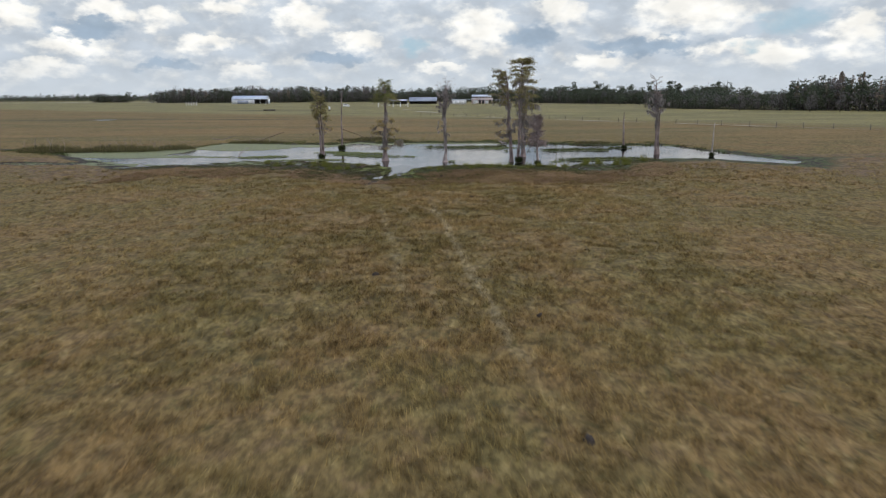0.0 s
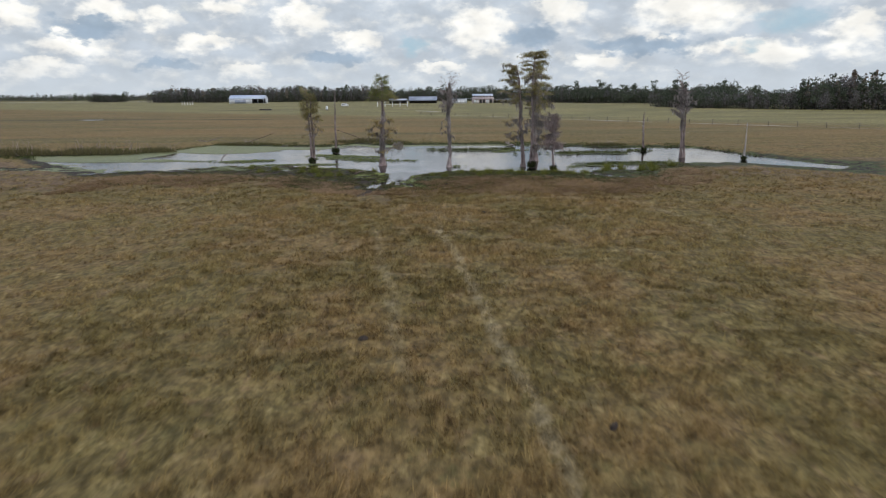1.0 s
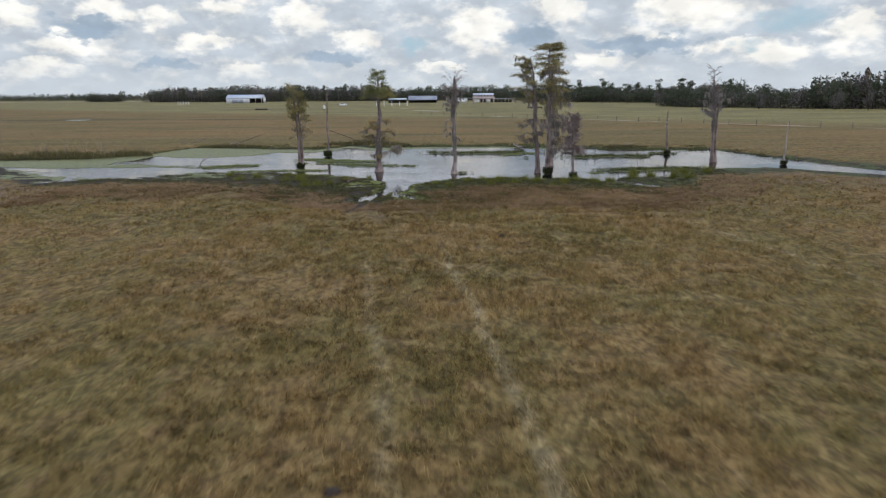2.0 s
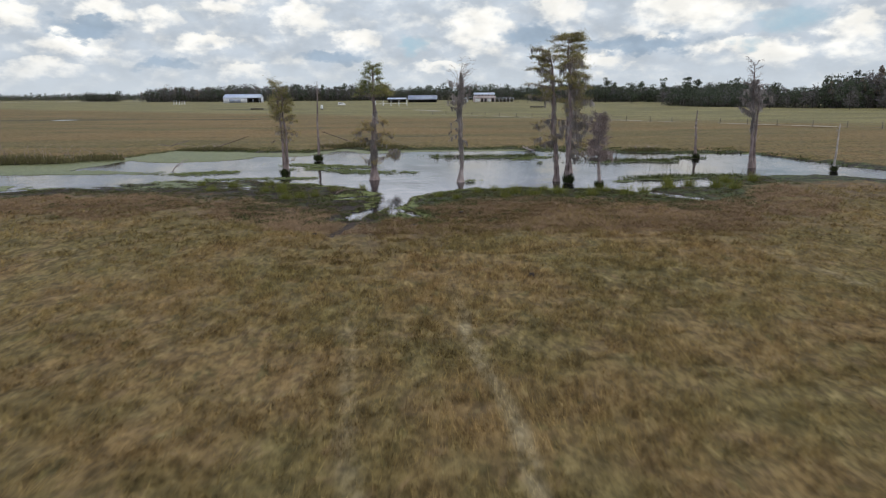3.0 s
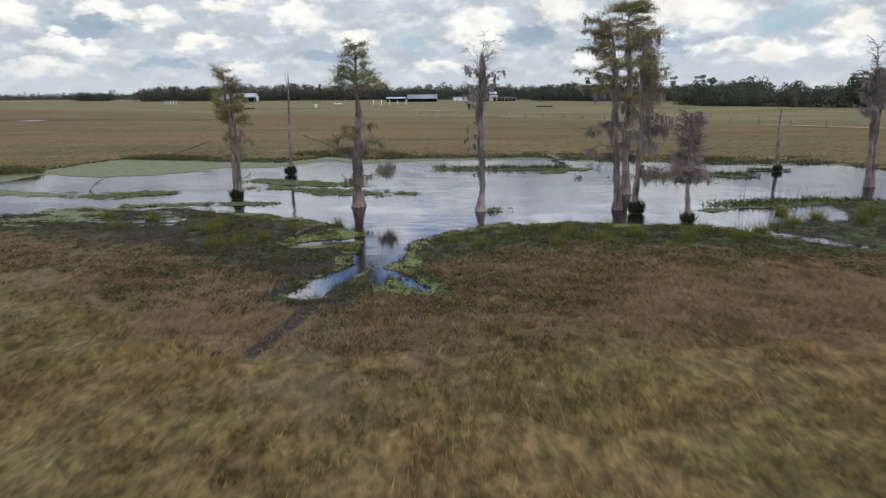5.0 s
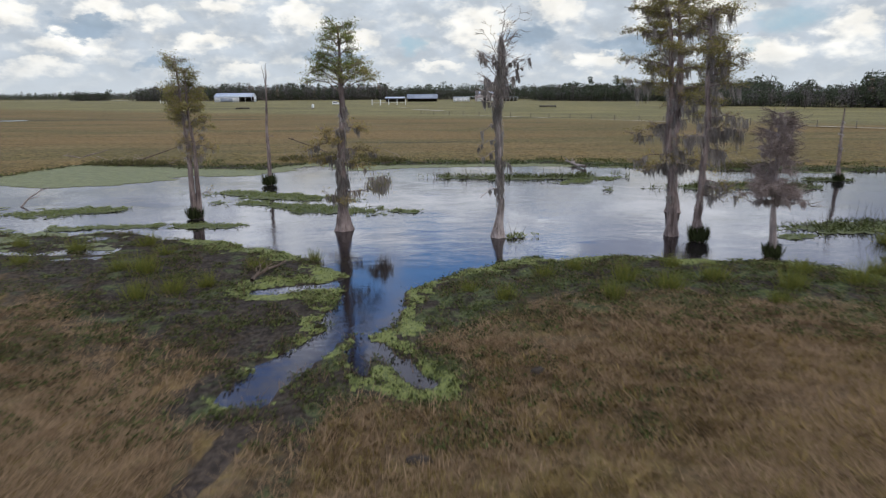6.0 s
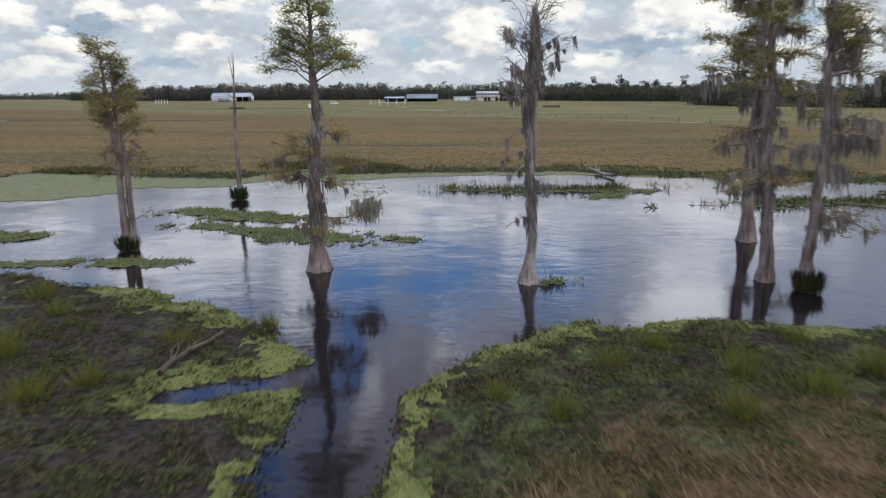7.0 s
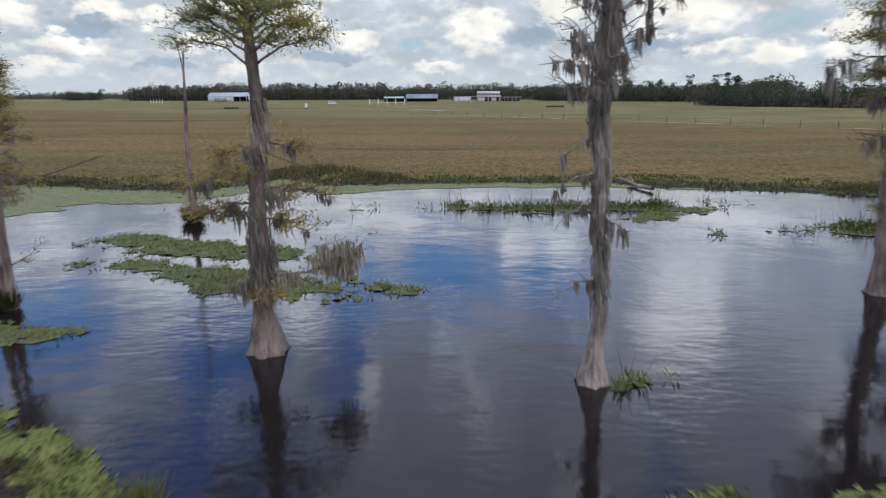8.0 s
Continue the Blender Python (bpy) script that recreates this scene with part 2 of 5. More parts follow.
# ---- mesh helpers ----
def mesh_object(name, verts, faces, mat=None, parent=None, label="", shade=False):
    """One mesh object from an array of points and a list of face arrays (rows of three or four)."""
    me = bpy.data.meshes.new(name)
    verts = np.asarray(verts, dtype=np.float32)
    faces = [np.asarray(f, dtype=np.int32) for f in (faces if isinstance(faces, list) else [faces]) if len(f)]
    me.vertices.add(len(verts))
    me.vertices.foreach_set("co", verts.ravel())
    loops = np.concatenate([f.ravel() for f in faces])
    sizes = np.concatenate([np.full(len(f), f.shape[1], dtype=np.int32) for f in faces])
    me.loops.add(len(loops))
    me.loops.foreach_set("vertex_index", loops)
    me.polygons.add(len(sizes))
    me.polygons.foreach_set("loop_start", np.concatenate(([0], np.cumsum(sizes)[:-1])).astype(np.int32))
    me.polygons.foreach_set("loop_total", sizes)
    if shade:
        me.polygons.foreach_set("use_smooth", np.ones(len(sizes), dtype=bool))
    me.update(calc_edges=True)
    if mat:
        me.materials.append(mat)
    ob = new(name, me)
    if parent:
        ob.parent = parent
    if label:
        ob["label"] = label
    return ob


class Shape:
    """Collects points and faces of one mesh."""

    def __init__(self):
        self.v, self.quads, self.tris, self.n = [], [], [], 0

    def add(self, v, quads=None, tris=None):
        v = np.asarray(v, float).reshape(-1, 3)
        if quads is not None and len(quads):
            self.quads.append(np.asarray(quads) + self.n)
        if tris is not None and len(tris):
            self.tris.append(np.asarray(tris) + self.n)
        self.v.append(v)
        self.n += len(v)
        return self

    def box(self, x0, x1, y0, y1, z0, z1):
        v = [(x, y, z) for z in (z0, z1) for y in (y0, y1) for x in (x0, x1)]
        return self.add(v, [(0, 2, 3, 1), (4, 5, 7, 6), (0, 1, 5, 4), (2, 6, 7, 3), (0, 4, 6, 2), (1, 3, 7, 5)])

    def tube(self, path, radii, sides=8, flute=0.0, lobes=5, twist=0.0, cap=True):
        path, radii = np.asarray(path, float), np.asarray(radii, float)
        n = len(path)
        tang = np.gradient(path, axis=0)
        tang /= np.linalg.norm(tang, axis=1)[:, None] + 1e-9
        ref = np.where(np.abs(tang[:, 2:3]) > 0.8, np.array([[1.0, 0, 0]]), np.array([[0, 0, 1.0]]))
        a = np.cross(tang, ref)
        a /= np.linalg.norm(a, axis=1)[:, None] + 1e-9
        b = np.cross(tang, a)
        ang = np.linspace(0, 2 * np.pi, sides, endpoint=False)
        fl = np.asarray(flute) if np.ndim(flute) else np.full(n, flute)
        rad = radii[:, None] * (1 + fl[:, None] * np.cos(lobes * (ang[None] + twist * np.arange(n)[:, None])))
        v = path[:, None] + rad[..., None] * (np.cos(ang)[None, :, None] * a[:, None] + np.sin(ang)[None, :, None] * b[:, None])
        i = np.arange(n - 1)[:, None] * sides
        j = np.arange(sides)[None]
        k = (j + 1) % sides
        quads = np.stack([i + j, i + k, i + sides + k, i + sides + j], -1).reshape(-1, 4)
        v = v.reshape(-1, 3)
        tris = None
        if cap:
            v = np.vstack([v, path[-1:] + tang[-1:] * radii[-1] * 0.5])
            base = (n - 1) * sides
            tris = np.stack([base + j[0], base + k[0], np.full(sides, n * sides)], -1)
        return self.add(v, quads, tris)

    def cards(self, centre, along, across):
        """Small four-sided leaves: centre, half length and half width vectors, pointed at the tip."""
        c, u, w = (np.asarray(q, float) for q in (centre, along, across))
        v = np.stack([c - u, c + 0.1 * u + w, c + u, c + 0.1 * u - w], 1).reshape(-1, 3)
        return self.add(v, np.arange(len(c) * 4).reshape(-1, 4))

    def blades(self, foot, tip, width):
        foot, tip, width = (np.asarray(q, float) for q in (foot, tip, width))
        v = np.stack([foot - width, foot + width, tip], 1).reshape(-1, 3)
        return self.add(v, tris=np.arange(len(foot) * 3).reshape(-1, 3))

    def make(self, name, mat=None, parent=None, label="", shade=False):
        faces = ([np.concatenate(self.quads)] if self.quads else []) + ([np.concatenate(self.tris)] if self.tris else [])
        return mesh_object(name, np.concatenate(self.v), faces, mat, parent, label, shade)


def thing(name, label, category, x=0, y=0, z=0, group="", turn=0):
    e = new(name)
    e.matrix_basis = pose(x, y, z, 0, 0, turn)
    e.empty_display_size = 0.2
    return tagged(e, label, category, group)


def units(rng, n, lift=0.0):
    v = rng.normal(size=(n, 3))
    v[:, 2] += lift
    return v / np.linalg.norm(v, axis=1)[:, None]


# ---- materials ----
def pasture_color(N):
    """Dry and green patches of the pasture with its trodden trails, shared by soil and blades."""
    p = N.add("ShaderNodeNewGeometry").outputs["Position"]
    x, y, z = N.sep(p)[:3]
    patch = N.noise(N.mapped(p, (1, 0.75, 0)), 0.16, 6, 0.62)
    tuft = N.noise(N.mapped(p, (1.0, 0.55, 0), rot=(0, 0, 0.3)), 1.9, 5, 0.60, 0.6)
    tan = N.mix(N.noise(N.mapped(p, (1, 1, 0)), 0.5, 3), (0.182, 0.115, 0.046), (0.220, 0.148, 0.060))
    green = (0.138, 0.114, 0.040)
    c = N.mix(N.ramp(patch, 0.36, 0.60, 0.0, 0.70), tan, green)
    hue = N.noise(N.mapped(p, (1, 0.7, 0)), 1.5, 6, 0.64, 0.5)
    c = N.mix(N.ramp(hue, 0.54, 0.66, 0.0, 0.75), c, (0.192, 0.128, 0.060))
    c = N.mix(N.ramp(hue, 0.45, 0.32, 0.0, 0.80), c, (0.112, 0.093, 0.034))
    # matted pale straw lying between the tufts
    straw = N.noise(N.mapped(p, (1.0, 0.5, 0), loc=(7.0, 3.0, 0), rot=(0, 0, -0.35)), 2.1, 6, 0.66, 0.8)
    c = N.mix(N.ramp(straw, 0.53, 0.68, 0.0, 0.65), c, (0.262, 0.198, 0.082))
    # narrow trodden cattle trails, paler than the grass
    wander = N.math("MULTIPLY", N.math("SUBTRACT", N.noise(p, 0.22, 2), 0.5), 0.7)
    for x0, slope, y_mid, y0, y1, much in ((0.20, -0.118, 32.0, 14.0, 47.0, 0.75), (-3.3, -0.15, 34.5, 20.0, 44.0, 0.45), (12.6, -0.20, 46.0, 34.0, 54.0, 0.5)):
        off = N.math("ABSOLUTE", N.math("SUBTRACT", N.math("SUBTRACT", x, N.math("ADD", wander, x0)), N.math("MULTIPLY", N.math("SUBTRACT", y, y_mid), slope)))
        along = N.math("MULTIPLY", N.ramp(y, y0, y0 + 6), N.ramp(y, y1, y1 - 6))
        worn = N.math("MULTIPLY", along, N.math("MULTIPLY", N.ramp(off, 0.34, 0.05, 0.0, much), N.ramp(hue, 0.34, 0.52)))
        c = N.mix(worn, c, (0.300, 0.240, 0.130))
    # beyond the pond: long bands, browner near it and greener towards the farm
    band = N.noise(N.mapped(p, (0.012, 0.06, 0)), 1.0, 7, 0.62)
    side = N.math("ADD", N.math("ADD", y, N.math("MULTIPLY", N.math("SUBTRACT", band, 0.5), 60.0)), N.math("MULTIPLY", x, 0.7))
    farc = N.mix(N.ramp(band, 0.40, 0.60), (0.214, 0.140, 0.054), (0.152, 0.120, 0.045))
    streak = N.noise(N.mapped(p, (0.05, 0.20, 0)), 1.0, 6, 0.66, 0.4)
    farc = N.mix(N.ramp(streak, 0.50, 0.66, 0.0, 0.55), farc, (0.255, 0.178, 0.076))
    farc = N.mix(N.ramp(streak, 0.46, 0.34, 0.0, 0.60), farc, (0.120, 0.096, 0.038))
    meadow = N.mix(N.ramp(N.noise(N.mapped(p, (0.03, 0.05, 0)), 1.0, 5), 0.36, 0.62), (0.250, 0.212, 0.086), (0.176, 0.156, 0.066))
    farc = N.mix(N.ramp(side, 190.0, 225.0), farc, meadow)
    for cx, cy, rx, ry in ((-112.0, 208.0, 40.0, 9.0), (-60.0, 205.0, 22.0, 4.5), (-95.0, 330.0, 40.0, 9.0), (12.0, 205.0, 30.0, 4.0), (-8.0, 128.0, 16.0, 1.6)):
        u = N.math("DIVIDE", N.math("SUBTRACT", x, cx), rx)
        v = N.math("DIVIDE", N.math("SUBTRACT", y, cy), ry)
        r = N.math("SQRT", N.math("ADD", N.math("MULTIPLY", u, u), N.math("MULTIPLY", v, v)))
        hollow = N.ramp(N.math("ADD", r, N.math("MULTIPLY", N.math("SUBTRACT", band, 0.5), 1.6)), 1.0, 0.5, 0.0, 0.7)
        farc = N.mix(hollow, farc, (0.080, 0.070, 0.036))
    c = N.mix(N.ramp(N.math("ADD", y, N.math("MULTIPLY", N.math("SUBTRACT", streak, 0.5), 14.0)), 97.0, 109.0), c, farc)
    tone = N.math("MULTIPLY", N.ramp(tuft, 0.32, 0.66, 0.70, 1.20), N.ramp(N.noise(N.mapped(p, (1.0, 0.5, 0), rot=(0, 0, 0.2)), 5.0, 5, 0.64), 0.34, 0.64, 0.64, 1.26))
    return p, y, N.mix(1.0, c, N.add_rgb(tone), "MULTIPLY"), tuft


def ground_material():
    m, N = material("pasture")
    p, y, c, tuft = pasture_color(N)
    # ground colour cut evenly below the blades', to level with their self-shade
    c = N.mix(1.0, c, (0.90, 0.90, 0.90), "MULTIPLY")
    wet = N.add("ShaderNodeAttribute", attribute_name="wet").outputs["Fac"]
    dry = N.add("ShaderNodeAttribute", attribute_name="dry").outputs["Fac"]
    spot = N.noise(N.mapped(p, (1, 1, 0)), 0.9, 6, 0.62, 0.6)
    fine = N.noise(p, 7.0, 4, 0.6)
    c = N.mix(N.math("MULTIPLY", dry, N.ramp(spot, 0.35, 0.6)), c, N.mix(N.ramp(tuft, 0.35, 0.65), (0.112, 0.078, 0.046), (0.180, 0.124, 0.074)))
    mud = N.mix(N.ramp(fine, 0.35, 0.65), (0.020, 0.016, 0.012), (0.068, 0.054, 0.041))
    weed = N.mix(N.ramp(fine, 0.4, 0.6), (0.046, 0.056, 0.026), (0.100, 0.116, 0.046))
    bank_x = N.sep(p)[0]
    bare = N.ramp(bank_x, -3.0, -6.0, 0.0, 0.09)
    bank = N.mix(N.ramp(N.math("SUBTRACT", spot, bare), 0.43, 0.57), mud, weed)
    c = N.mix(N.ramp(N.math("ADD", wet, N.math("MULTIPLY", N.math("SUBTRACT", spot, 0.5), 0.9)), 0.22, 0.55), c, bank)
    rutted = N.add("ShaderNodeAttribute", attribute_name="rut").outputs["Fac"]
    c = N.mix(N.ramp(N.math("ADD", rutted, N.math("MULTIPLY", N.math("SUBTRACT", fine, 0.5), 0.9)), 0.25, 0.6), c, N.mix(N.ramp(fine, 0.35, 0.65), (0.030, 0.024, 0.019), (0.085, 0.064, 0.048)))
    h = N.math("ADD", N.math("MULTIPLY", tuft, 1.0), N.math("MULTIPLY", fine, 0.5))
    N.finish(N.surface(c, 0.92, N.bump(h, 0.9, 0.14), spec=0.1).outputs[0])
    return m


def blade_material(name, tint, bank=False):
    m, N = material(name)
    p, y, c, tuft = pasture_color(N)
    rnd = N.add("ShaderNodeNewGeometry").outputs["Random Per Island"]
    if bank:
        c = N.mix(rnd, *tint)
    else:
        c = N.mix(0.18, c, N.mix(rnd, *tint))
        c = N.mix(1.0, c, N.add_rgb(N.ramp(rnd, 0.0, 1.0, 0.78, 1.76)), "MULTIPLY")
    d = N.add("ShaderNodeBsdfDiffuse")
    t = N.add("ShaderNodeBsdfTranslucent")
    N.put(d.inputs[0], c)
    N.put(t.inputs[0], c)
    s = N.add("ShaderNodeMixShader")
    s.inputs[0].default_value = 0.25
    N.tree.links.new(d.outputs[0], s.inputs[1])
    N.tree.links.new(t.outputs[0], s.inputs[2])
    N.finish(s.outputs[0])
    return m


def leaf_material(name, a, b, through_light=0.3):
    m, N = material(name)
    g = N.add("ShaderNodeNewGeometry")
    c = N.mix(g.outputs["Random Per Island"], a, b)
    big = N.noise(g.outputs["Position"], 0.9, 3)
    c = N.mix(1.0, c, N.add_rgb(N.ramp(big, 0.3, 0.7, 0.65, 1.3)), "MULTIPLY")
    d = N.surface(c, 0.65, spec=0.2)
    t = N.add("ShaderNodeBsdfTranslucent")
    N.put(t.inputs[0], c)
    s = N.add("ShaderNodeMixShader")
    s.inputs[0].default_value = through_light
    N.tree.links.new(d.outputs[0], s.inputs[1])
    N.tree.links.new(t.outputs[0], s.inputs[2])
    N.finish(s.outputs[0])
    return m


def bark_material(name, a, b, dark):
    m, N = material(name)
    p = N.add("ShaderNodeTexCoord").outputs["Object"]
    streak = N.noise(N.mapped(p, (9, 9, 0.9)), 1.0, 6, 0.62, 0.5)
    blot = N.noise(p, 1.3, 4)
    c = N.mix(N.ramp(streak, 0.38, 0.62), a, b)
    c = N.mix(N.ramp(streak, 0.30, 0.44, 0.85, 0.0), c, dark)
    c = N.mix(1.0, c, N.add_rgb(N.ramp(blot, 0.3, 0.7, 0.7, 1.25)), "MULTIPLY")
    N.finish(N.surface(c, 0.9, N.bump(streak, 0.9, 0.06), spec=0.15).outputs[0])
    return m


def water_material():
    m, N = material("pond_water")
    p = N.add("ShaderNodeNewGeometry").outputs["Position"]
    swell = N.noise(N.mapped(p, (0.5, 1.0, 1), rot=(0, 0, 0.12)), 0.9, 3, 0.5, 0.8)
    ring = N.noise(N.mapped(p, (0.7, 1.8, 1), rot=(0, 0, -0.2)), 3.4, 4, 0.55, 0.5)
    calm = N.ramp(N.noise(p, 0.17, 3), 0.38, 0.60, 0.25, 1.0)
    h = N.math("MULTIPLY", N.math("ADD", swell, N.math("MULTIPLY", ring, 0.48)), calm)
    ripple = N.bump(h, 0.5, 0.037)
    body = N.add("ShaderNodeBsdfDiffuse")
    body.inputs[0].default_value = (0.014, 0.011, 0.012, 1)
    gloss = N.add("ShaderNodeBsdfGlossy")
    gloss.inputs["Roughness"].default_value = 0.015
    fres = N.add("ShaderNodeFresnel")
    fres.inputs["IOR"].default_value = 1.333
    for node in (gloss, fres):
        N.put(node.inputs["Normal"], ripple)
    s = N.add("ShaderNodeMixShader")
    N.put(s.inputs[0], N.math("POWER", fres.outputs[0], 0.90))
    N.tree.links.new(body.outputs[0], s.inputs[1])
    N.tree.links.new(gloss.outputs[0], s.inputs[2])
    N.finish(s.outputs[0])
    return m


def plain_material(name, color, rough=0.6, metal=0.0, wear=0.25, scale=2.0, stretch=(1, 1, 1)):
    m, N = material(name)
    p = N.add("ShaderNodeTexCoord").outputs["Object"]
    n = N.noise(N.mapped(p, stretch), scale, 5, 0.6)
    f = N.noise(p, scale * 9, 3)
    k = N.math("ADD", N.math("MULTIPLY", n, 0.75), N.math("MULTIPLY", f, 0.25))
    c = N.mix(1.0, color, N.add_rgb(N.ramp(k, 0.3, 0.7, 1 - wear, 1 + wear * 0.5)), "MULTIPLY")
    N.finish(N.surface(c, rough, N.bump(f, 0.2, 0.01), metal).outputs[0])
    return m


def duckweed_material(name, a, b, c3):
    m, N = material(name)
    p = N.add("ShaderNodeNewGeometry").outputs["Position"]
    n = N.noise(p, 1.6, 5, 0.6)
    f = N.noise(p, 14.0, 4, 0.65)
    c = N.mix(N.ramp(n, 0.35, 0.65), a, b)
    c = N.mix(N.ramp(f, 0.50, 0.62), c, c3)
    c = N.mix(N.ramp(N.noise(p, 4.5, 5, 0.65, 0.6), 0.54, 0.66, 0.0, 0.8), c, (c3[0] * 0.6, c3[1] * 0.6, c3[2] * 0.6))
    N.finish(N.surface(c, 0.75, N.bump(f, 0.8, 0.03), spec=0.2).outputs[0])
    return m


GROUND = ground_material()
BLADES = blade_material("pasture_blades", ((0.25, 0.155, 0.072), (0.135, 0.103, 0.04)))
DRY_BLADES = blade_material("dry_reddish_blades", ((0.350, 0.240, 0.140), (0.190, 0.128, 0.076)), bank=True)
BANK_LEAVES = blade_material("bank_weed", ((0.026, 0.032, 0.013), (0.132, 0.150, 0.052)), bank=True)
BRUSH = blade_material("olive_marsh_brush", ((0.085, 0.078, 0.036), (0.19, 0.165, 0.075)), bank=True)
BANK_STRAW = blade_material("bank_straw", ((0.20, 0.140, 0.088), (0.075, 0.054, 0.036)), bank=True)
FOOT_WEED = blade_material("dark_foot_weed", ((0.016, 0.020, 0.009), (0.060, 0.070, 0.028)), bank=True)
TALL_GRASS = blade_material("tall_marsh_grass", ((0.215, 0.205, 0.046), (0.098, 0.118, 0.030)), bank=True)
WATERWEED = blade_material("water_weed", ((0.10, 0.125, 0.038), (0.24, 0.26, 0.105)), bank=True)
REED = blade_material("dead_reed", ((0.11, 0.09, 0.06), (0.055, 0.045, 0.03)), bank=True)
WATER_SURFACE = water_material()
DUCKWEED = duckweed_material("duckweed", (0.150, 0.172, 0.044), (0.215, 0.235, 0.068), (0.075, 0.085, 0.032))
MARSH_MAT = duckweed_material("marsh_mat", (0.150, 0.168, 0.066), (0.200, 0.212, 0.100), (0.085, 0.092, 0.046))
WEED_MAT = duckweed_material("weed_mat", (0.105, 0.120, 0.048), (0.175, 0.190, 0.085), (0.060, 0.066, 0.032))
PALE_DUCKWEED = duckweed_material("pale_duckweed", (0.155, 0.165, 0.072), (0.22, 0.222, 0.10), (0.115, 0.125, 0.055))
BARK = bark_material("cypress_bark", (0.145, 0.108, 0.094), (0.27, 0.212, 0.188), (0.045, 0.033, 0.029))
GREY_BARK = bark_material("weathered_bark", (0.215, 0.172, 0.152), (0.37, 0.31, 0.28), (0.075, 0.058, 0.052))
FALLEN_BARK = bark_material("fallen_bark", (0.10, 0.072, 0.052), (0.19, 0.140, 0.105), (0.04, 0.030, 0.022))
PALE_BARK = bark_material("bleached_bark", (0.32, 0.28, 0.24), (0.46, 0.41, 0.36), (0.16, 0.13, 0.11))
DARK_BARK = bark_material("far_bark", (0.036, 0.030, 0.026), (0.066, 0.055, 0.047), (0.02, 0.016, 0.014))
LEAF_GREEN = leaf_material("cypress_green", (0.15, 0.195, 0.045), (0.31, 0.32, 0.085), 0.5)
LEAF_OLIVE = leaf_material("cypress_olive", (0.180, 0.180, 0.056), (0.35, 0.30, 0.105), 0.5)
LEAF_GOLD = leaf_material("cypress_gold", (0.28, 0.225, 0.075), (0.42, 0.320, 0.125), 0.5)
MOSS = leaf_material("spanish_moss", (0.215, 0.190, 0.166), (0.395, 0.350, 0.310), 0.38)
BROWN_MOSS = leaf_material("withered_moss", (0.35, 0.280, 0.245), (0.52, 0.43, 0.385), 0.45)
TWIG = leaf_material("bare_twig", (0.20, 0.152, 0.130), (0.33, 0.262, 0.230), 0.2)


# ---- ground, water ----
def axis(*runs):
    """Grid lines from runs of (start, end, step) joined end to end; a negative count spaces them in a growing ratio."""
    parts = []
    for a, b, step in runs:
        if step > 0:
            parts.append(np.arange(a, b, step))
        else:
            parts.append(math.copysign(1, a) * np.geomspace(abs(a), abs(b), -int(step)))
    return np.unique(np.round(np.concatenate(parts), 3))


def grid_faces(nx, ny):
    i, j = np.meshgrid(np.arange(nx - 1), np.arange(ny - 1))
    a = (j * nx + i).ravel()
    return np.stack([a, a + 1, a + nx + 1, a + nx], -1)


def build_ground():
    gx = axis((-2600, -62, -34), (-62, -12, 0.5), (-12, 10, 0.16), (10, 46, 0.45), (46, 2600, -34))
    gy = axis((-60, 5, 3.0), (5, 54, 0.17), (54, 74, 0.17), (74, 112, 0.42), (112, 3200, -46))
    X, Y = np.meshgrid(gx, gy)
    d = inside(X, Y)
    Z = ground_height(X, Y)
    ob = mesh_object("ground", np.stack([X, Y, Z], -1).reshape(-1, 3), grid_faces(len(gx), len(gy)), GROUND, shade=True)
    # wet margin is wide on the trampled near side, narrow on the far side
    wet = wetness(X, Y)
    dm = -inside(X, Y, False)
    dry = smooth(15, 9, dm) * smooth(1.5, 4, dm) * (Y < 80)
    for name, values in (("wet", wet), ("dry", dry), ("rut", rut(X, Y))):
        at = ob.data.attributes.new(name, "FLOAT", "POINT")
        at.data.foreach_set("value", values.astype(np.float32).ravel())
    return tagged(ob, "flat brown and olive winter pasture with muddy pond banks", "ground", kind="structure")


build_ground()

wx_, wy_ = np.meshgrid(np.linspace(-63, 46, 30), np.linspace(57, 110, 20))
water = mesh_object("water", np.stack([wx_, wy_, np.full_like(wx_, WATER)], -1).reshape(-1, 3), grid_faces(30, 20), WATER_SURFACE, shade=True)
tagged(water, "dark still pond water mirroring the cloudy sky", "water", kind="structure")


# ---- floating mats and banks ----
def film(name, x0, x1, y0, y1, cell, mask, mat, label, z=0.014, lump=0.02, seed=1):
    """A floating mat: the cells of a jittered grid where mask(x, y) is above nought."""
    nx, ny = int((x1 - x0) / cell) + 2, int((y1 - y0) / cell) + 2
    rng = np.random.default_rng(seed)
    X, Y = np.meshgrid(np.linspace(x0, x1, nx), np.linspace(y0, y1, ny))
    X = X + rng.uniform(-0.4, 0.4, X.shape) * cell
    Y = Y + rng.uniform(-0.4, 0.4, Y.shape) * cell
    M = mask(X, Y) + 0.17 * rng.normal(size=X.shape) * (cell < 0.3)
    Z = np.maximum(ground_height(X, Y), 0.0) + z + lump * np.clip(fractal(X, Y, 0.5, seed + 3) + 0.3, 0, 1) * np.clip(M * 3, 0, 1)
    f = grid_faces(nx, ny)
    f = f[M.ravel()[f].mean(1) > 0]
    used = np.unique(f)
    back_index = np.zeros(nx * ny, dtype=np.int64)
    back_index[used] = np.arange(len(used))
    v = np.stack([X, Y, Z], -1).reshape(-1, 3)[used]
    return tagged(mesh_object(name, v, back_index[f], mat, shade=True), label, "water plants", kind="stuff")


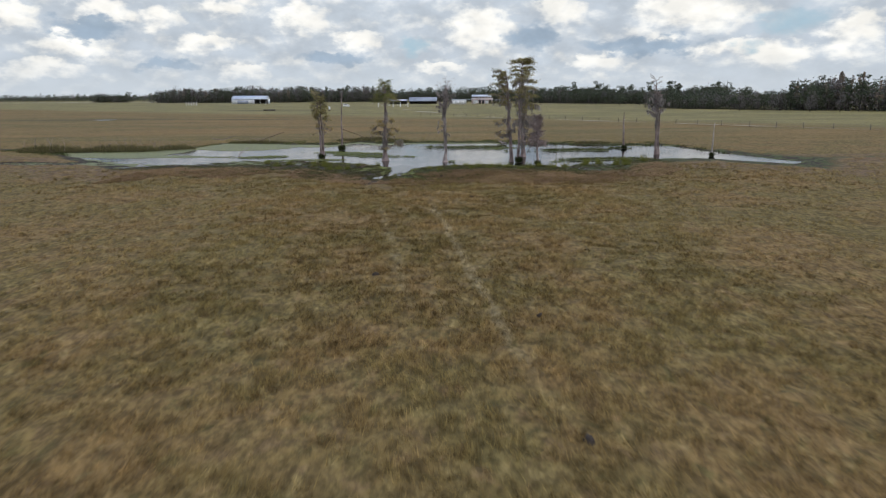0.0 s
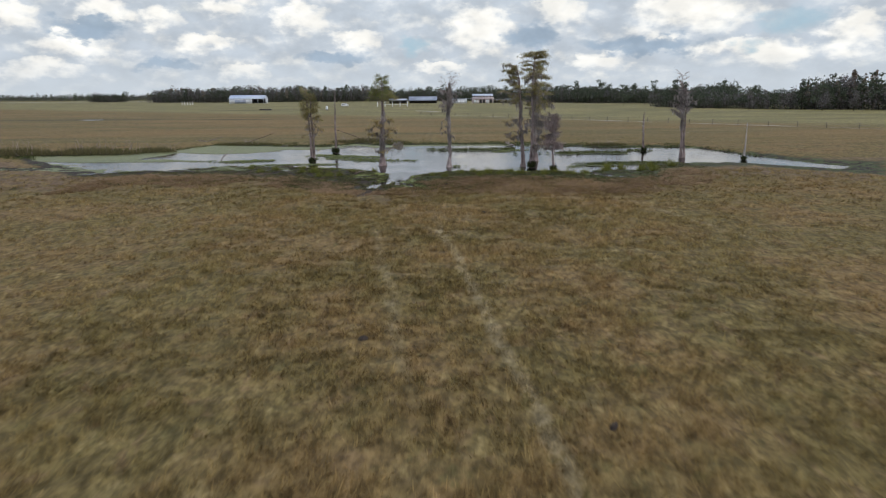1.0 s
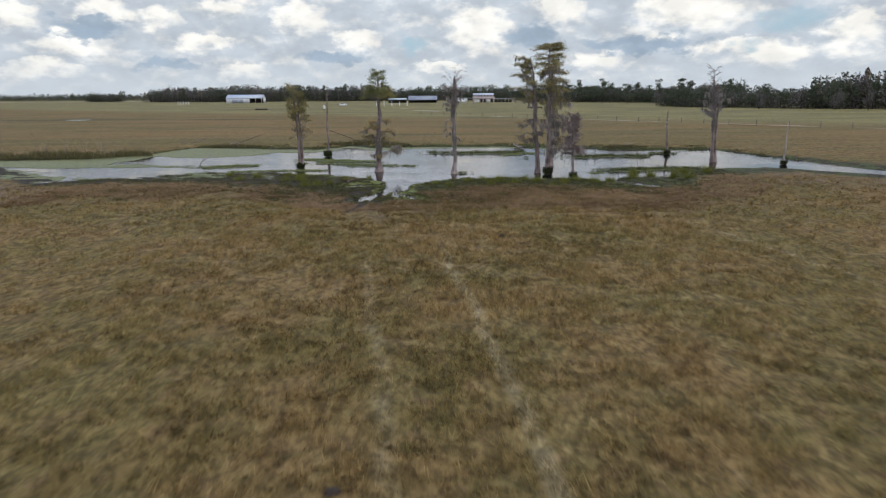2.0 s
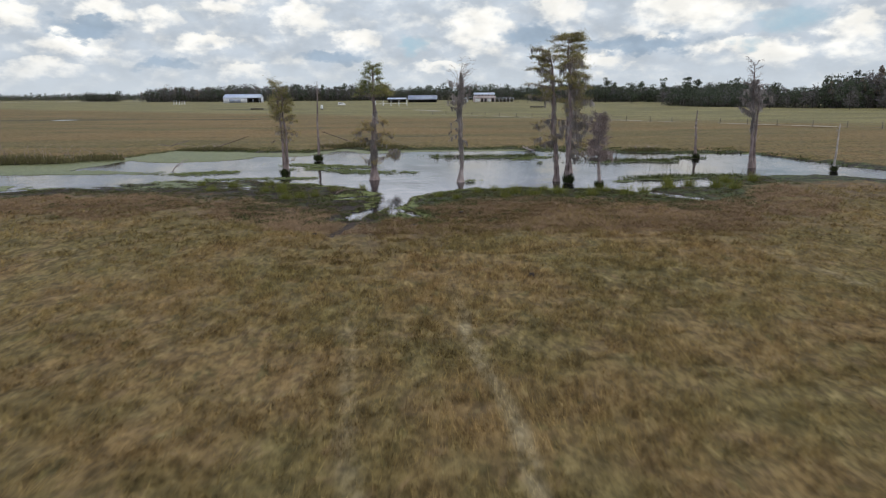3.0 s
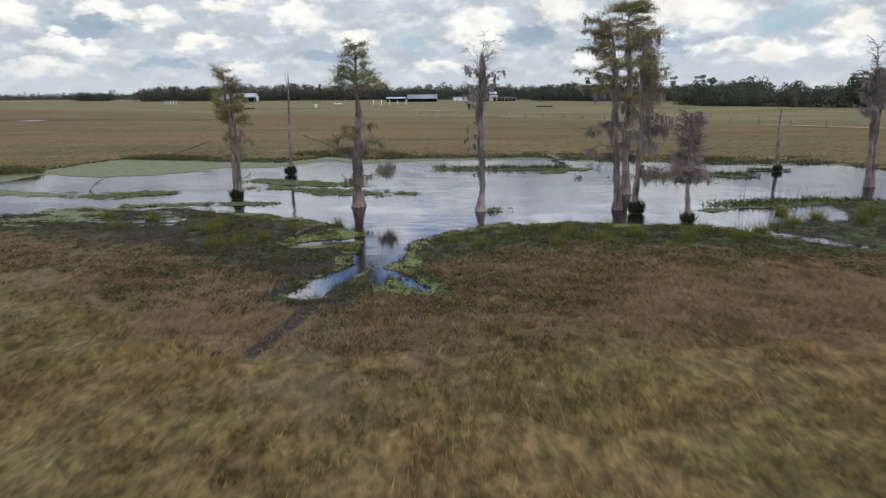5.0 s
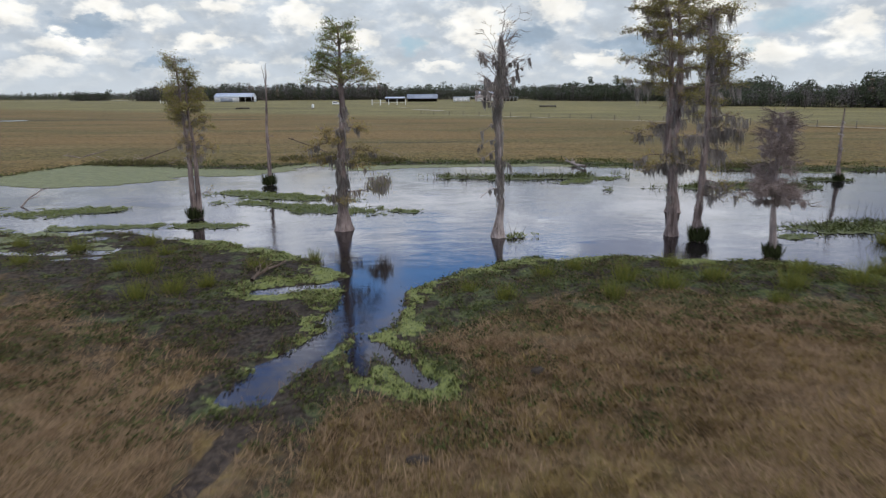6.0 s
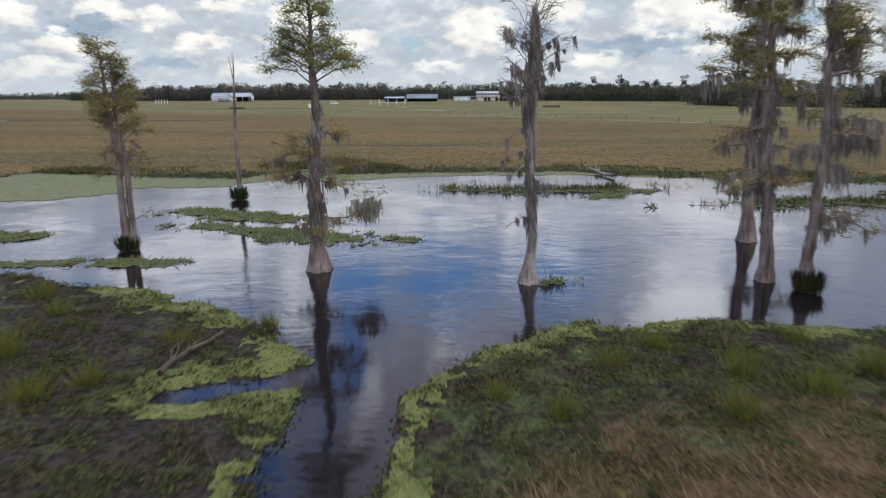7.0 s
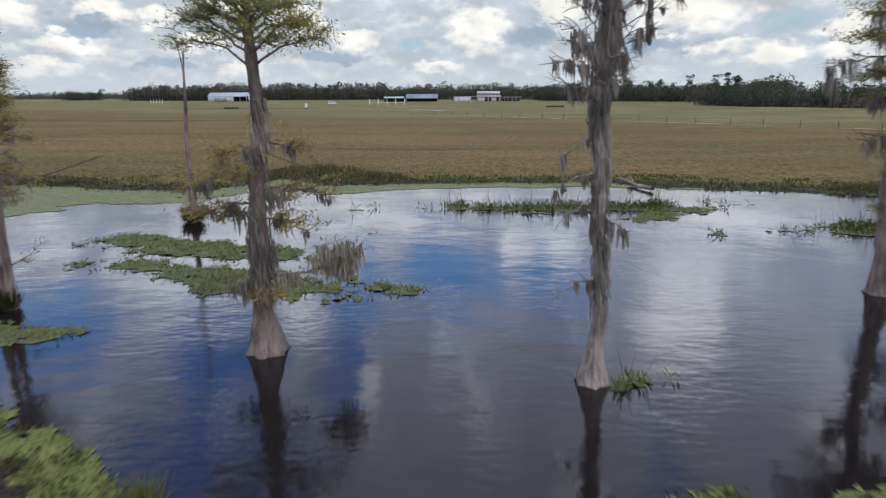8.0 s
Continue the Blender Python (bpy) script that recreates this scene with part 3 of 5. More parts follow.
def oval(x, y, cx, cy, rx, ry, turn=0.0):
    c, s = math.cos(radians(turn)), math.sin(radians(turn))
    u, v = (x - cx) * c + (y - cy) * s, -(x - cx) * s + (y - cy) * c
    return 1 - np.hypot(u / rx, v / ry)


def margin_mask(x, y):
    d = inside(x, y)
    wide = np.where(y > 65.5, np.where(x < -5, 0.44, 0.34), np.where(x < -4.7, 0.05, 0.14)) + 0.14 * smooth(-1.0, -2.5, x) * smooth(-5.2, -4.2, x)
    rim = wide - np.abs(d + 0.6 * wide) + 0.36 * fractal(x, y, 1.3, 41) + 0.34 * fractal(x, y, 0.36, 43, 2) - 0.08
    return np.where((d > -1.6) & (d < np.where(y < 68.2, 0.12, 0.35)), rim, -1)


def far_scum_mask(x, y):
    d = inside(x, y)
    reach = np.interp(x, (-60, -40, -29, -22, -12, 10, 30, 44), (12, 13, 12.5, 3.4, 2.4, -0.2, -0.2, -0.3))
    far = np.interp(x, *zip(*FAR_SHORE))
    return np.where(d > -0.1, reach - (far - y) + 1.9 * fractal(x * 0.4, y, 4.0, 51, 4) + 0.8 * fractal(x * 0.4, y, 0.9, 57, 3), -1)


def left_marsh_mask(x, y):
    d = inside(x, y)
    return np.where((d > -0.2) & (x < -14), np.maximum(oval(x, y, -37.0, 82.3, 10.5, 1.7, 2), 0.16 - 0.3 * d) * 0.9
                    + 0.40 * fractal(x * 0.45, y, 2.6, 61, 4) - 0.12 + 0.30 * fractal(x * 0.6, y, 0.5, 63, 2), -1)


film("duckweed_margin", -14, 13, 58, 75, 0.11, margin_mask, DUCKWEED, "bright green duckweed fringe along the muddy pond bank", seed=2)
film("duckweed_sheet", -56, 40, 82, 110, 0.32, far_scum_mask, PALE_DUCKWEED, "pale green duckweed film along the far shore", seed=3, lump=0.004)
film("marsh_weed", -60, -13, 68, 100, 0.2, left_marsh_mask, MARSH_MAT, "dark olive weed patches in shallow marsh water", seed=4, lump=0.01)

# islands of emergent weed: centre, half axes, turn, height of the growth
ISLETS = (("weed_islet", 2.4, 95.0, 7.2, 1.35, 2, 0.38), ("weed_islet", -10.0, 82.3, 5.4, 1.5, -16, 0.16), ("weed_islet", -13.6, 86.6, 4.6, 1.2, -18, 0.16),
          ("weed_islet", -13.9, 77.3, 2.1, 0.7, 4, 0.12), ("weed_islet", -22.8, 81.2, 3.4, 1.2, 22, 0.14), ("weed_islet", 17.2, 76.4, 4.6, 1.1, 9, 0.3),
          ("weed_islet", 15.4, 89.3, 6.6, 1.5, 6, 0.3), ("weed_islet", 0.4, 74.6, 0.7, 0.5, 20, 0.24), ("weed_islet", 7.2, 93.0, 3.0, 1.0, 30, 0.12),
          ("weed_islet", 12.2, 74.2, 1.3, 0.4, 10, 0.1), ("weed_islet", 23.5, 92.4, 2.0, 0.8, 0, 0.25), ("weed_islet", -18.6, 77.0, 2.2, 0.6, 10, 0.12))


def build_islet(name, cx, cy, rx, ry, turn, tall, seed):
    rng = np.random.default_rng(seed)

    def body(x, y):
        return oval(x, y, cx, cy, rx, ry, turn) + 0.42 * fractal(x, y, 1.5, seed) + 0.30 * fractal(x, y, 0.45, seed + 7) - 0.18

    span = max(rx, ry) * 1.5
    e = thing(name, "low islet of green water weed in the pond" if tall < 0.25 else "grassy islet of weed and dead stems in the pond", "water plants", group="weed islets")
    mat_ob = film("mat", cx - span, cx + span, cy - span, cy + span, 0.16 if tall > 0.2 else 0.12, body, WEED_MAT, "", seed=seed, lump=0.06)
    for key in ("category", "kind", "label"):
        if key in mat_ob:
            del mat_ob[key]
    mat_ob.parent = e
    n = int(900 * rx * ry)
    x, y = rng.uniform(cx - span, cx + span, n * 4), rng.uniform(cy - span, cy + span, n * 4)
    keep = body(x, y) > -0.14 + 0.3 * rng.random(n * 4)
    x, y = x[keep], y[keep]
    k = len(x)
    s = Shape()
    foot = np.stack([x, y, np.full(k, 0.02)], -1)
    hgt = tall * rng.uniform(0.3, 1.0, k)
    lean = rng.normal(0, 0.7, (k, 2)) * hgt[:, None]
    tip = foot + np.column_stack([lean, hgt])
    w = units(rng, k) * 0.028
    w[:, 2] *= 0.3
    s.cards((foot + tip) / 2, (tip - foot) / 2, w)
    s.make("weed", WATERWEED if tall < 0.25 else BANK_LEAVES, e)["kind"] = "stuff"
    if tall > 0.2:
        m = int(9 * rx * ry)
        pick = rng.integers(0, k, m)
        foot = foot[pick]
        tip = foot + np.column_stack([rng.normal(0, 0.25, (m, 2)), rng.uniform(0.5, 1.5, m)])
        r = Shape()
        r.blades(foot, tip, np.tile([0.012, 0, 0], (m, 1)))
        r.make("dead_reed", REED, e)["kind"] = "stuff"
    return e


for number, islet in enumerate(ISLETS):
    build_islet(*islet, seed=100 + number)


def scatter(rng, n, x0, x1, y0, y1):
    x, y = rng.uniform(x0, x1, n), rng.uniform(y0, y1, n)
    return x, y, inside(x, y)


def tufts(rng, x, y, blades_each, low, high, spread, width, lean, comb=0.0):
    """Feet, tips and widths of blades standing in tufts at x, y; comb: how far neighbouring tufts lie the same way."""
    k = len(x)
    X = np.repeat(x, blades_each) + rng.normal(0, spread, k * blades_each)
    Y = np.repeat(y, blades_each) + rng.normal(0, spread, k * blades_each)
    size = np.repeat(rng.uniform(0.6, 1.3, k), blades_each)
    foot = np.stack([X, Y, ground_height(X, Y) - 0.01], -1)
    h = rng.uniform(low, high, len(X)) * size
    ang = np.repeat(rng.uniform(0, 2 * np.pi, k), blades_each) * 0.25 + rng.uniform(0, 2 * np.pi, len(X))
    if comb:
        laid = np.repeat(2.6 * fractal(x, y, 5.0, 19, 2) + rng.normal(0, 0.5, k), blades_each) + rng.normal(0, 0.5, len(X))
        ang = np.where(rng.random(len(X)) < comb, laid, ang)
    out = lean * rng.uniform(0.3, 1.4, len(X)) * h
    tip = foot + np.stack([out * np.cos(ang), out * np.sin(ang), h], -1)
    w = np.stack([np.cos(ang + 1.57), np.sin(ang + 1.57), np.zeros(len(X))], -1) * (width * rng.uniform(0.6, 1.3, len(X)))[:, None]
    return foot, tip, w


def build_pasture_grass():
    rng = np.random.default_rng(11)
    s = Shape()
    # thick by the line of flight, thinner to the sides
    for n, x0, x1, y0, y1, each, lo, hi, sp, wd in ((34000, -18, 17, 4, 64, 14, 0.07, 0.21, 0.12, 0.010), (24000, -42, 42, 10, 68, 9, 0.07, 0.22, 0.15, 0.015),
                                                     (12000, -60, 62, 44, 72, 6, 0.08, 0.24, 0.2, 0.026)):
        x, y, d = scatter(rng, n, x0, x1, y0, y1)
        keep = (wetness(x, y) < 0.15) & (inside(x, y, False) < -5.5 - 3 * fractal(x, y, 3.0, 71)) & (fractal(x, y, 0.7, 77) > -0.25)
        # each sward thins out towards its sides
        keep &= rng.random(n) < smooth(0, 0.3 * (x1 - x0), np.minimum(x - x0, x1 - x)) * smooth(0, 10, y - y0)
        s.blades(*tufts(rng, x[keep], y[keep], each, lo, hi, sp, wd, 1.3, comb=0.5))
    tagged(s.make("pasture_grass", BLADES), "short tan and olive tufted pasture grass", "grass", kind="stuff")
    # reddish dead grass in a belt behind the wet bank
    s = Shape()
    x, y, d = scatter(rng, 42000, -30, 22, 50, 73)
    keep = (wetness(x, y) < 0.3 + 0.25 * fractal(x, y, 2.0, 81)) & (inside(x, y, False) > -11.5 - 3 * fractal(x, y, 4.0, 82)) & (fractal(x, y, 0.8, 83) > -0.75) & (rut(x, y) < 0.2)
    s.blades(*tufts(rng, x[keep], y[keep], 9, 0.06, 0.18, 0.13, 0.013, 2.0, comb=0.4))
    x, y, d = scatter(rng, 15000, -15, 15, 54, 69)
    keep = (d < -0.5) & (wetness(x, y) < 0.5) & (inside(x, y, False) > -13) & (rut(x, y) < 0.2)
    s.blades(*tufts(rng, x[keep], y[keep], 8, 0.04, 0.15, 0.14, 0.012, 2.0, comb=0.4))
    tagged(s.make("dry_grass", DRY_BLADES), "reddish brown dead grass behind the muddy bank", "grass", kind="stuff")
    # far shore fringe
    s = Shape()
    x, y, d = scatter(rng, 16000, -62, 44, 84, 114)
    keep = (d < 0.1) & (d > -4.0 - 2 * fractal(x, y, 4.0, 85))
    s.blades(*tufts(rng, x[keep], y[keep], 6, 0.05, 0.24, 0.25, 0.04, 1.2))
    tagged(s.make("shore_grass", BANK_LEAVES), "dark green grass fringe on the far shore", "grass", kind="stuff")


build_pasture_grass()


def build_bank_weed():
    rng = np.random.default_rng(12)
    s = Shape()
    x, y, d = scatter(rng, 60000, -34, 24, 57, 78)
    keep = (d < 0.15) & (wetness(x, y) > 0.12 + 0.22 * fractal(x, y, 2.5, 91)) & (fractal(x, y, 0.6, 93) > np.where(x < -4, -0.10, -0.25))
    x, y = x[keep], y[keep]
    near = np.abs(x) < 14
    keep = near | (rng.random(len(x)) < 0.5)
    x, y = x[keep], y[keep]
    k, each = len(x), 6
    X, Y = np.repeat(x, each) + rng.normal(0, 0.09, k * each), np.repeat(y, each) + rng.normal(0, 0.09, k * each)
    Z = ground_height(X, Y).clip(0.0) + rng.uniform(0.0, 0.11, k * each)
    u = units(rng, k * each) * rng.uniform(0.022, 0.058, k * each)[:, None]
    u[:, 2] *= 0.5
    w = np.cross(u, units(rng, k * each, 0.8)) * 0.7
    s.cards(np.stack([X, Y, Z], -1), u, w)
    tagged(s.make("bank_weed", BANK_LEAVES), "dark trampled broad-leaved weed on the muddy bank", "weeds", kind="stuff")
    s = Shape()
    pick = rng.random(len(x)) < 0.26 + 0.12 * (x < -4) + 0.35 * (fractal(x, y, 1.3, 95) > 0.25)
    s.blades(*tufts(rng, x[pick], y[pick], 5, 0.05, 0.22, 0.1, 0.010, 1.5))
    tagged(s.make("bank_straw", BANK_STRAW), "brown dead stalks lying on the muddy bank", "grass", kind="stuff")
    # lumps of bright weed where the bank meets the water
    s = Shape()
    x, y, d = scatter(rng, 40000, -14, 13, 58, 75)
    keep = (margin_mask(x, y) > 0.0)
    k = keep.sum()
    c = np.stack([x[keep], y[keep], ground_height(x[keep], y[keep]).clip(0) + rng.uniform(0.015, 0.06, k)], -1)
    u = units(rng, k) * rng.uniform(0.015, 0.04, k)[:, None]
    w = np.cross(u, units(rng, k, 1.0)) * 0.9
    s.cards(c, u, w)
    tagged(s.make("fringe_weed", WATERWEED), "bright green floating leaves at the water's edge", "water plants", kind="stuff")


build_bank_weed()


def build_grass_clump(seed, tall):
    rng = np.random.default_rng(seed)
    e = thing("grass_clump", "upright yellow-green marsh grass clump on the bank", "grass clump", group="marsh grass clumps")
    n = 190
    foot = np.column_stack([rng.normal(0, 0.20, (n, 2)), np.zeros(n)])
    h = tall * rng.uniform(0.25, 1.0, n) ** 1.2
    tip = foot + np.column_stack([rng.normal(0, 0.16, (n, 2)) + foot[:, :2] * 0.7, h])
    a = rng.uniform(0, 6.28, n)
    w = np.stack([np.cos(a), np.sin(a), np.zeros(n)], -1) * 0.015
    s = Shape().blades(foot, tip, w)
    s.make("grass", TALL_GRASS, e)["kind"] = "stuff"
    return e


def plant_clumps():
    rng = random.Random(5)
    kinds = [build_grass_clump(200 + i, 0.8 + 0.18 * i) for i in range(3)]
    # x, y, size on the bank
    spots = ((-11.2, 66.4, 1.0), (-10.4, 67.1, .8), (-12.9, 68.2, 1.0), (-13.6, 71.6, .8), (-15.0, 73.2, .9), (-14.2, 69.0, .8), (-17.5, 72.4, 1.0), (-9.4, 69.3, .7),
             (-12.0, 65.6, .9), (-18.4, 70.2, .9), (-20.2, 73.1, .8), (3.1, 67.2, .9), (4.2, 66.3, 1.1), (6.0, 67.4, 1.0), (8.0, 66.4, 1.0), (0.6, 67.9, .7), (-0.9, 65.6, .7),
             (1.8, 69.0, .7), (9.3, 68.2, .9), (10.4, 66.9, 1.1), (5.3, 69.4, .7), (12.0, 68.4, 1.0), (-2.0, 66.3, .6), (2.3, 65.4, .8), (14.4, 70.2, 1.1), (16.2, 71.4, 1.1),
             (17.8, 70.3, 1.0), (19.2, 72.0, 1.2), (15.2, 73.0, 1.0), (21.4, 72.6, 1.0), (7.0, 65.0, .8), (18.6, 69.2, 1.0), (-7.6, 70.6, .6))
    used = set()
    for i, (x, y, size) in enumerate(spots):
        z = float(ground_height(np.array([x]), np.array([y]))[0]) - 0.02
        m = pose(x, y, max(z, 0.0), 0, 0, rng.uniform(0, 360))
        j = i % 3
        if j in used:
            ob = copy_thing(kinds[j], m)
        else:
            used.add(j)
            ob = kinds[j]
            ob.matrix_basis = m
        ob.scale = (size * 0.85,) * 3


plant_clumps()


# ---- cypress trees ----
class Tree:
    """Gathers the parts of one cypress: trunk, branches, foliage of up to two colours and hanging moss."""

    def __init__(self, seed):
        self.rng = np.random.default_rng(seed)
        self.trunk, self.drapery = Shape(), Shape()
        self.limbs = []
        self.flat, self.bunch_width, self.wire = 0.5, 0.06, 1.0
        self.fresh()
        self.path = None

    def fresh(self):
        """Starts a new limb: its wood, twigs, moss and two kinds of leaf."""
        self.branch, self.twigs, self.moss, self.leaf, self.second = (Shape() for _ in range(5))
        self.limbs.append((self.branch, self.twigs, self.moss, self.leaf, self.second))

    def stem(self, height, r0, lean=(0, 0), flare=1.9, top=0.12, wobble=0.10, x=0, y=0, main=True, lobes=6, taper=1.7):
        rng = self.rng
        n = int(height / 0.22) + 6
        z = np.linspace(-0.5, height, n)
        k = np.clip(z / height, 0, 1)
        wx = wobble * (np.sin(z * 0.9 + rng.uniform(0, 6)) + 0.5 * np.sin(z * 2.1 + rng.uniform(0, 6))) * np.clip(z, 0, 1)
        wy = wobble * np.sin(z * 0.8 + rng.uniform(0, 6)) * np.clip(z, 0, 1)
        path = np.stack([x + lean[0] * k ** 1.2 + wx, y + lean[1] * k ** 1.2 + wy, z], -1)
        r = r0 * (1 - (1 - top) * k ** taper) * (1 + (flare - 1) * np.exp(-np.clip(z, 0, None) / 0.55)) * (1 + 0.07 * rng.normal(size=n))
        self.trunk.tube(path, r, 18, 0.06 + 0.13 * np.exp(-np.clip(z, 0, None) / 0.8), lobes, 0.03)
        if main or self.path is None:
            self.path, self.rad = path, r
        return path, r

    def point(self, z, path=None):
        path = self.path if path is None else path
        return np.array([np.interp(z, path[:, 2], path[:, 0]), np.interp(z, path[:, 2], path[:, 1]), z])

    def limb(self, z, azimuth, length, rise=0.15, droop=0.25, r=0.045, twigs=6, leaf=0, second=0, moss=0.0, moss_len=0.6, path=None, twig_len=0.5, leaf_size=0.07, spread=0.14, bare=0.25):
        """A limb that leaves the trunk at height z, with twigs, sprays of leaf and bunches of moss; bare: the part without twigs."""
        rng = self.rng
        self.fresh()
        p0 = self.point(z, path)
        a = radians(azimuth)
        n = 9
        k = np.linspace(0, 1, n)
        side = rng.normal(0, 0.10) * length
        out = np.stack([np.cos(a) * k * length - np.sin(a) * side * k * k, np.sin(a) * k * length + np.cos(a) * side * k * k,
                        length * (rise * k * 1.6 - (droop + rise * 0.6) * k * k)], -1)
        out[1:] += rng.normal(0, 0.03 * length ** 0.5, (n - 1, 3))
        line = p0 + out
        self.branch.tube(line, r * (1 - 0.8 * k) + 0.004, 6)
        for i in range(twigs):
            q = rng.uniform(bare, 1.0)
            s = np.array([np.interp(q, k, line[:, j]) for j in range(3)])
            ta = a + rng.choice([-1, 1]) * rng.uniform(0.3, 1.3)
            tl = twig_len * rng.uniform(0.5, 1.3)
            e = s + np.array([np.cos(ta) * tl, np.sin(ta) * tl, tl * rng.uniform(-0.35, 0.75)])
            mid = (s + e) / 2 + rng.normal(0, 0.05, 3)
            self.twigs.tube([s, mid, e], np.array([0.013, 0.009, 0.004]) * self.wire, 4, cap=False)
            for j in range(2):
                qa = ta + rng.uniform(-0.9, 0.9)
                e2 = mid + np.array([np.cos(qa), np.sin(qa), rng.uniform(-0.4, 0.5)]) * tl * 0.5
                self.twigs.tube([mid, e2], np.array([0.007, 0.003]) * self.wire, 3, cap=False)
            for amount, shape in ((leaf, self.leaf), (second, self.second)):
                if amount:
                    self.spray(shape, s, e, int(amount), leaf_size, spread)
        if moss:
            for i in range(int(moss)):
                q = rng.uniform(0.1, 1.0)
                s = np.array([np.interp(q, k, line[:, j]) for j in range(3)])
                self.bunch(s, moss_len * rng.uniform(0.5, 1.3), width=self.bunch_width)
        return line

    def spray(self, shape, s, e, n, size, spread):
        rng = self.rng
        n = int(n * 2.2)
        q = rng.uniform(0.1, 1.1, n)[:, None]
        c = s + (e - s) * q + rng.normal(0, spread, (n, 3)) * np.array([1.15, 1.15, self.flat])
        u = units(rng, n, -0.35) * (size * rng.uniform(0.5, 1.3, n))[:, None]
        w = np.cross(u, units(rng, n, 0.6)) * 0.24
        shape.cards(c, u, w)

    def bunch(self, s, length, strands=16, width=0.07, into=None):
        """A bunch of hanging moss, thick above and thinning into strands."""
        rng = self.rng
        into = self.moss if into is None else into
        n = strands
        c = s + np.column_stack([rng.normal(0, width, (n, 2)), rng.normal(0, 0.02, n)])
        l = length * rng.uniform(0.35, 1.0, n)
        sway = np.column_stack([rng.normal(0, 0.10, (n, 2)) * l[:, None] + np.array([0.10, 0]) * l[:, None], -l])
        a = rng.uniform(0, 3.14, n)
        w = np.stack([np.cos(a), np.sin(a), np.zeros(n)], -1) * rng.uniform(0.010, 0.026, n)[:, None]
        m = c + sway * 0.5 + rng.normal(0, 0.02, (n, 3))
        v = np.stack([c - w * 0.7, c + w * 0.7, m + w, m - w, c + sway], 1).reshape(-1, 3)
        b = np.arange(n)[:, None] * 5
        into.add(v, b + np.array([[0, 1, 2, 3]]), b + np.array([[3, 2, 4]]))

    def drape(self, z0, z1, count, length, path=None, rad=None, grow=1.0):
        """Moss clinging to the trunk between two heights."""
        rng = self.rng
        path = self.path if path is None else path
        rad = self.rad if rad is None else rad
        for i in range(count):
            z = rng.uniform(z0, z1)
            p = self.point(z, path)
            r = np.interp(z, path[:, 2], rad) * grow
            a = rng.uniform(0, 6.283)
            self.bunch(p + np.array([np.cos(a) * r * 1.05, np.sin(a) * r * 1.05, 0]), length * rng.uniform(0.5, 1.2), 10, 0.05, self.drapery)

    def finish(self, label, x, y, bark, leaf=None, second=None, group="pond cypresses", category="tree", name="cypress_tree", skirt=0.0, hanging=MOSS):
        e = thing(name, label, category, x, y, 0, group)
        self.trunk.make("trunk", bark, e, shade=True)
        if self.drapery.n:
            self.drapery.make("trunk_moss", MOSS, e, "grey moss clinging to the bark")["kind"] = "stuff"
        for wood, twigs, moss, first, other in self.limbs:
            if not wood.n:
                continue
            b = wood.make("branch", bark, e, shade=True)
            if twigs.n:
                twigs.make("twig_spray", TWIG, b)["kind"] = "stuff"
            if first.n:
                first.make("foliage", leaf, b)["kind"] = "stuff"
            if other.n:
                other.make("foliage", second, b)["kind"] = "stuff"
            if moss.n:
                moss.make("hanging_moss", hanging, b, "grey hanging Spanish moss")["kind"] = "stuff"
        if skirt:
            rng = self.rng
            n = 420
            a = rng.uniform(0, 6.283, n)
            q = skirt * rng.uniform(0.2, 1.0, n)
            foot = np.stack([np.cos(a) * q, np.sin(a) * q, np.zeros(n)], -1)
            h = skirt * rng.uniform(0.5, 1.7, n)
            tip = foot * rng.uniform(0.8, 1.4, n)[:, None] + np.column_stack([rng.normal(0, 0.08, (n, 2)), h])
            w = np.stack([-np.sin(a), np.cos(a), np.zeros(n)], -1) * 0.03
            Shape().cards((foot + tip) / 2, (tip - foot) / 2, w).make("base_shrub", FOOT_WEED, e, "dark green weed round the foot")["kind"] = "stuff"
        return e


def tree_twin():
    t = Tree(31)
    t.flat = 0.9
    p1, r1 = t.stem(7.9, 0.13, (-0.35, 0.3), 1.5, wobble=0.05)
    p2, r2 = t.stem(7.2, 0.12, (-0.12, 0.1), 1.4, wobble=0.05, x=0.22, y=0.05, main=False)
    rng = t.rng
    for path in (p1, p2):
        for i in range(30):
            z = rng.uniform(3.9, path[-1, 2] - 0.1)
            k = (z - 3.9) / (path[-1, 2] - 3.9)
            t.limb(z, rng.uniform(0, 360), rng.uniform(0.6, 1.15) * (1.0 - 0.55 * k), 0.75, 0.30, 0.016, 7, leaf=14, second=7 if z < 5.8 else 2, moss=1 if k < 0.4 else 0,
                   moss_len=0.3, path=path, twig_len=0.34, spread=0.10, leaf_size=0.055, bare=0.4)
        for i in range(7):
            t.limb(rng.uniform(3.0, 4.4), rng.uniform(0, 360), rng.uniform(0.5, 1.05), 0.1, 0.55, 0.014, 6, second=10, moss=1, moss_len=0.35, path=path, twig_len=0.3, spread=0.10, leaf_size=0.055, bare=0.4)
    t.limb(3.6, 5, 0.95, 0.1, 0.4, 0.02, 7, second=14, moss=3, moss_len=0.4, path=p2)
    t.limb(1.25, 10, 0.6, 0.2, 0.2, 0.018, 3, second=8, path=p2)
    t.drape(2.0, 5.5, 22, 0.35, p1, r1)
    t.finish("twin-stemmed cypress with olive autumn leaves standing in the pond", -15.3, 79.2, BARK, LEAF_OLIVE, LEAF_GOLD, skirt=0.42)


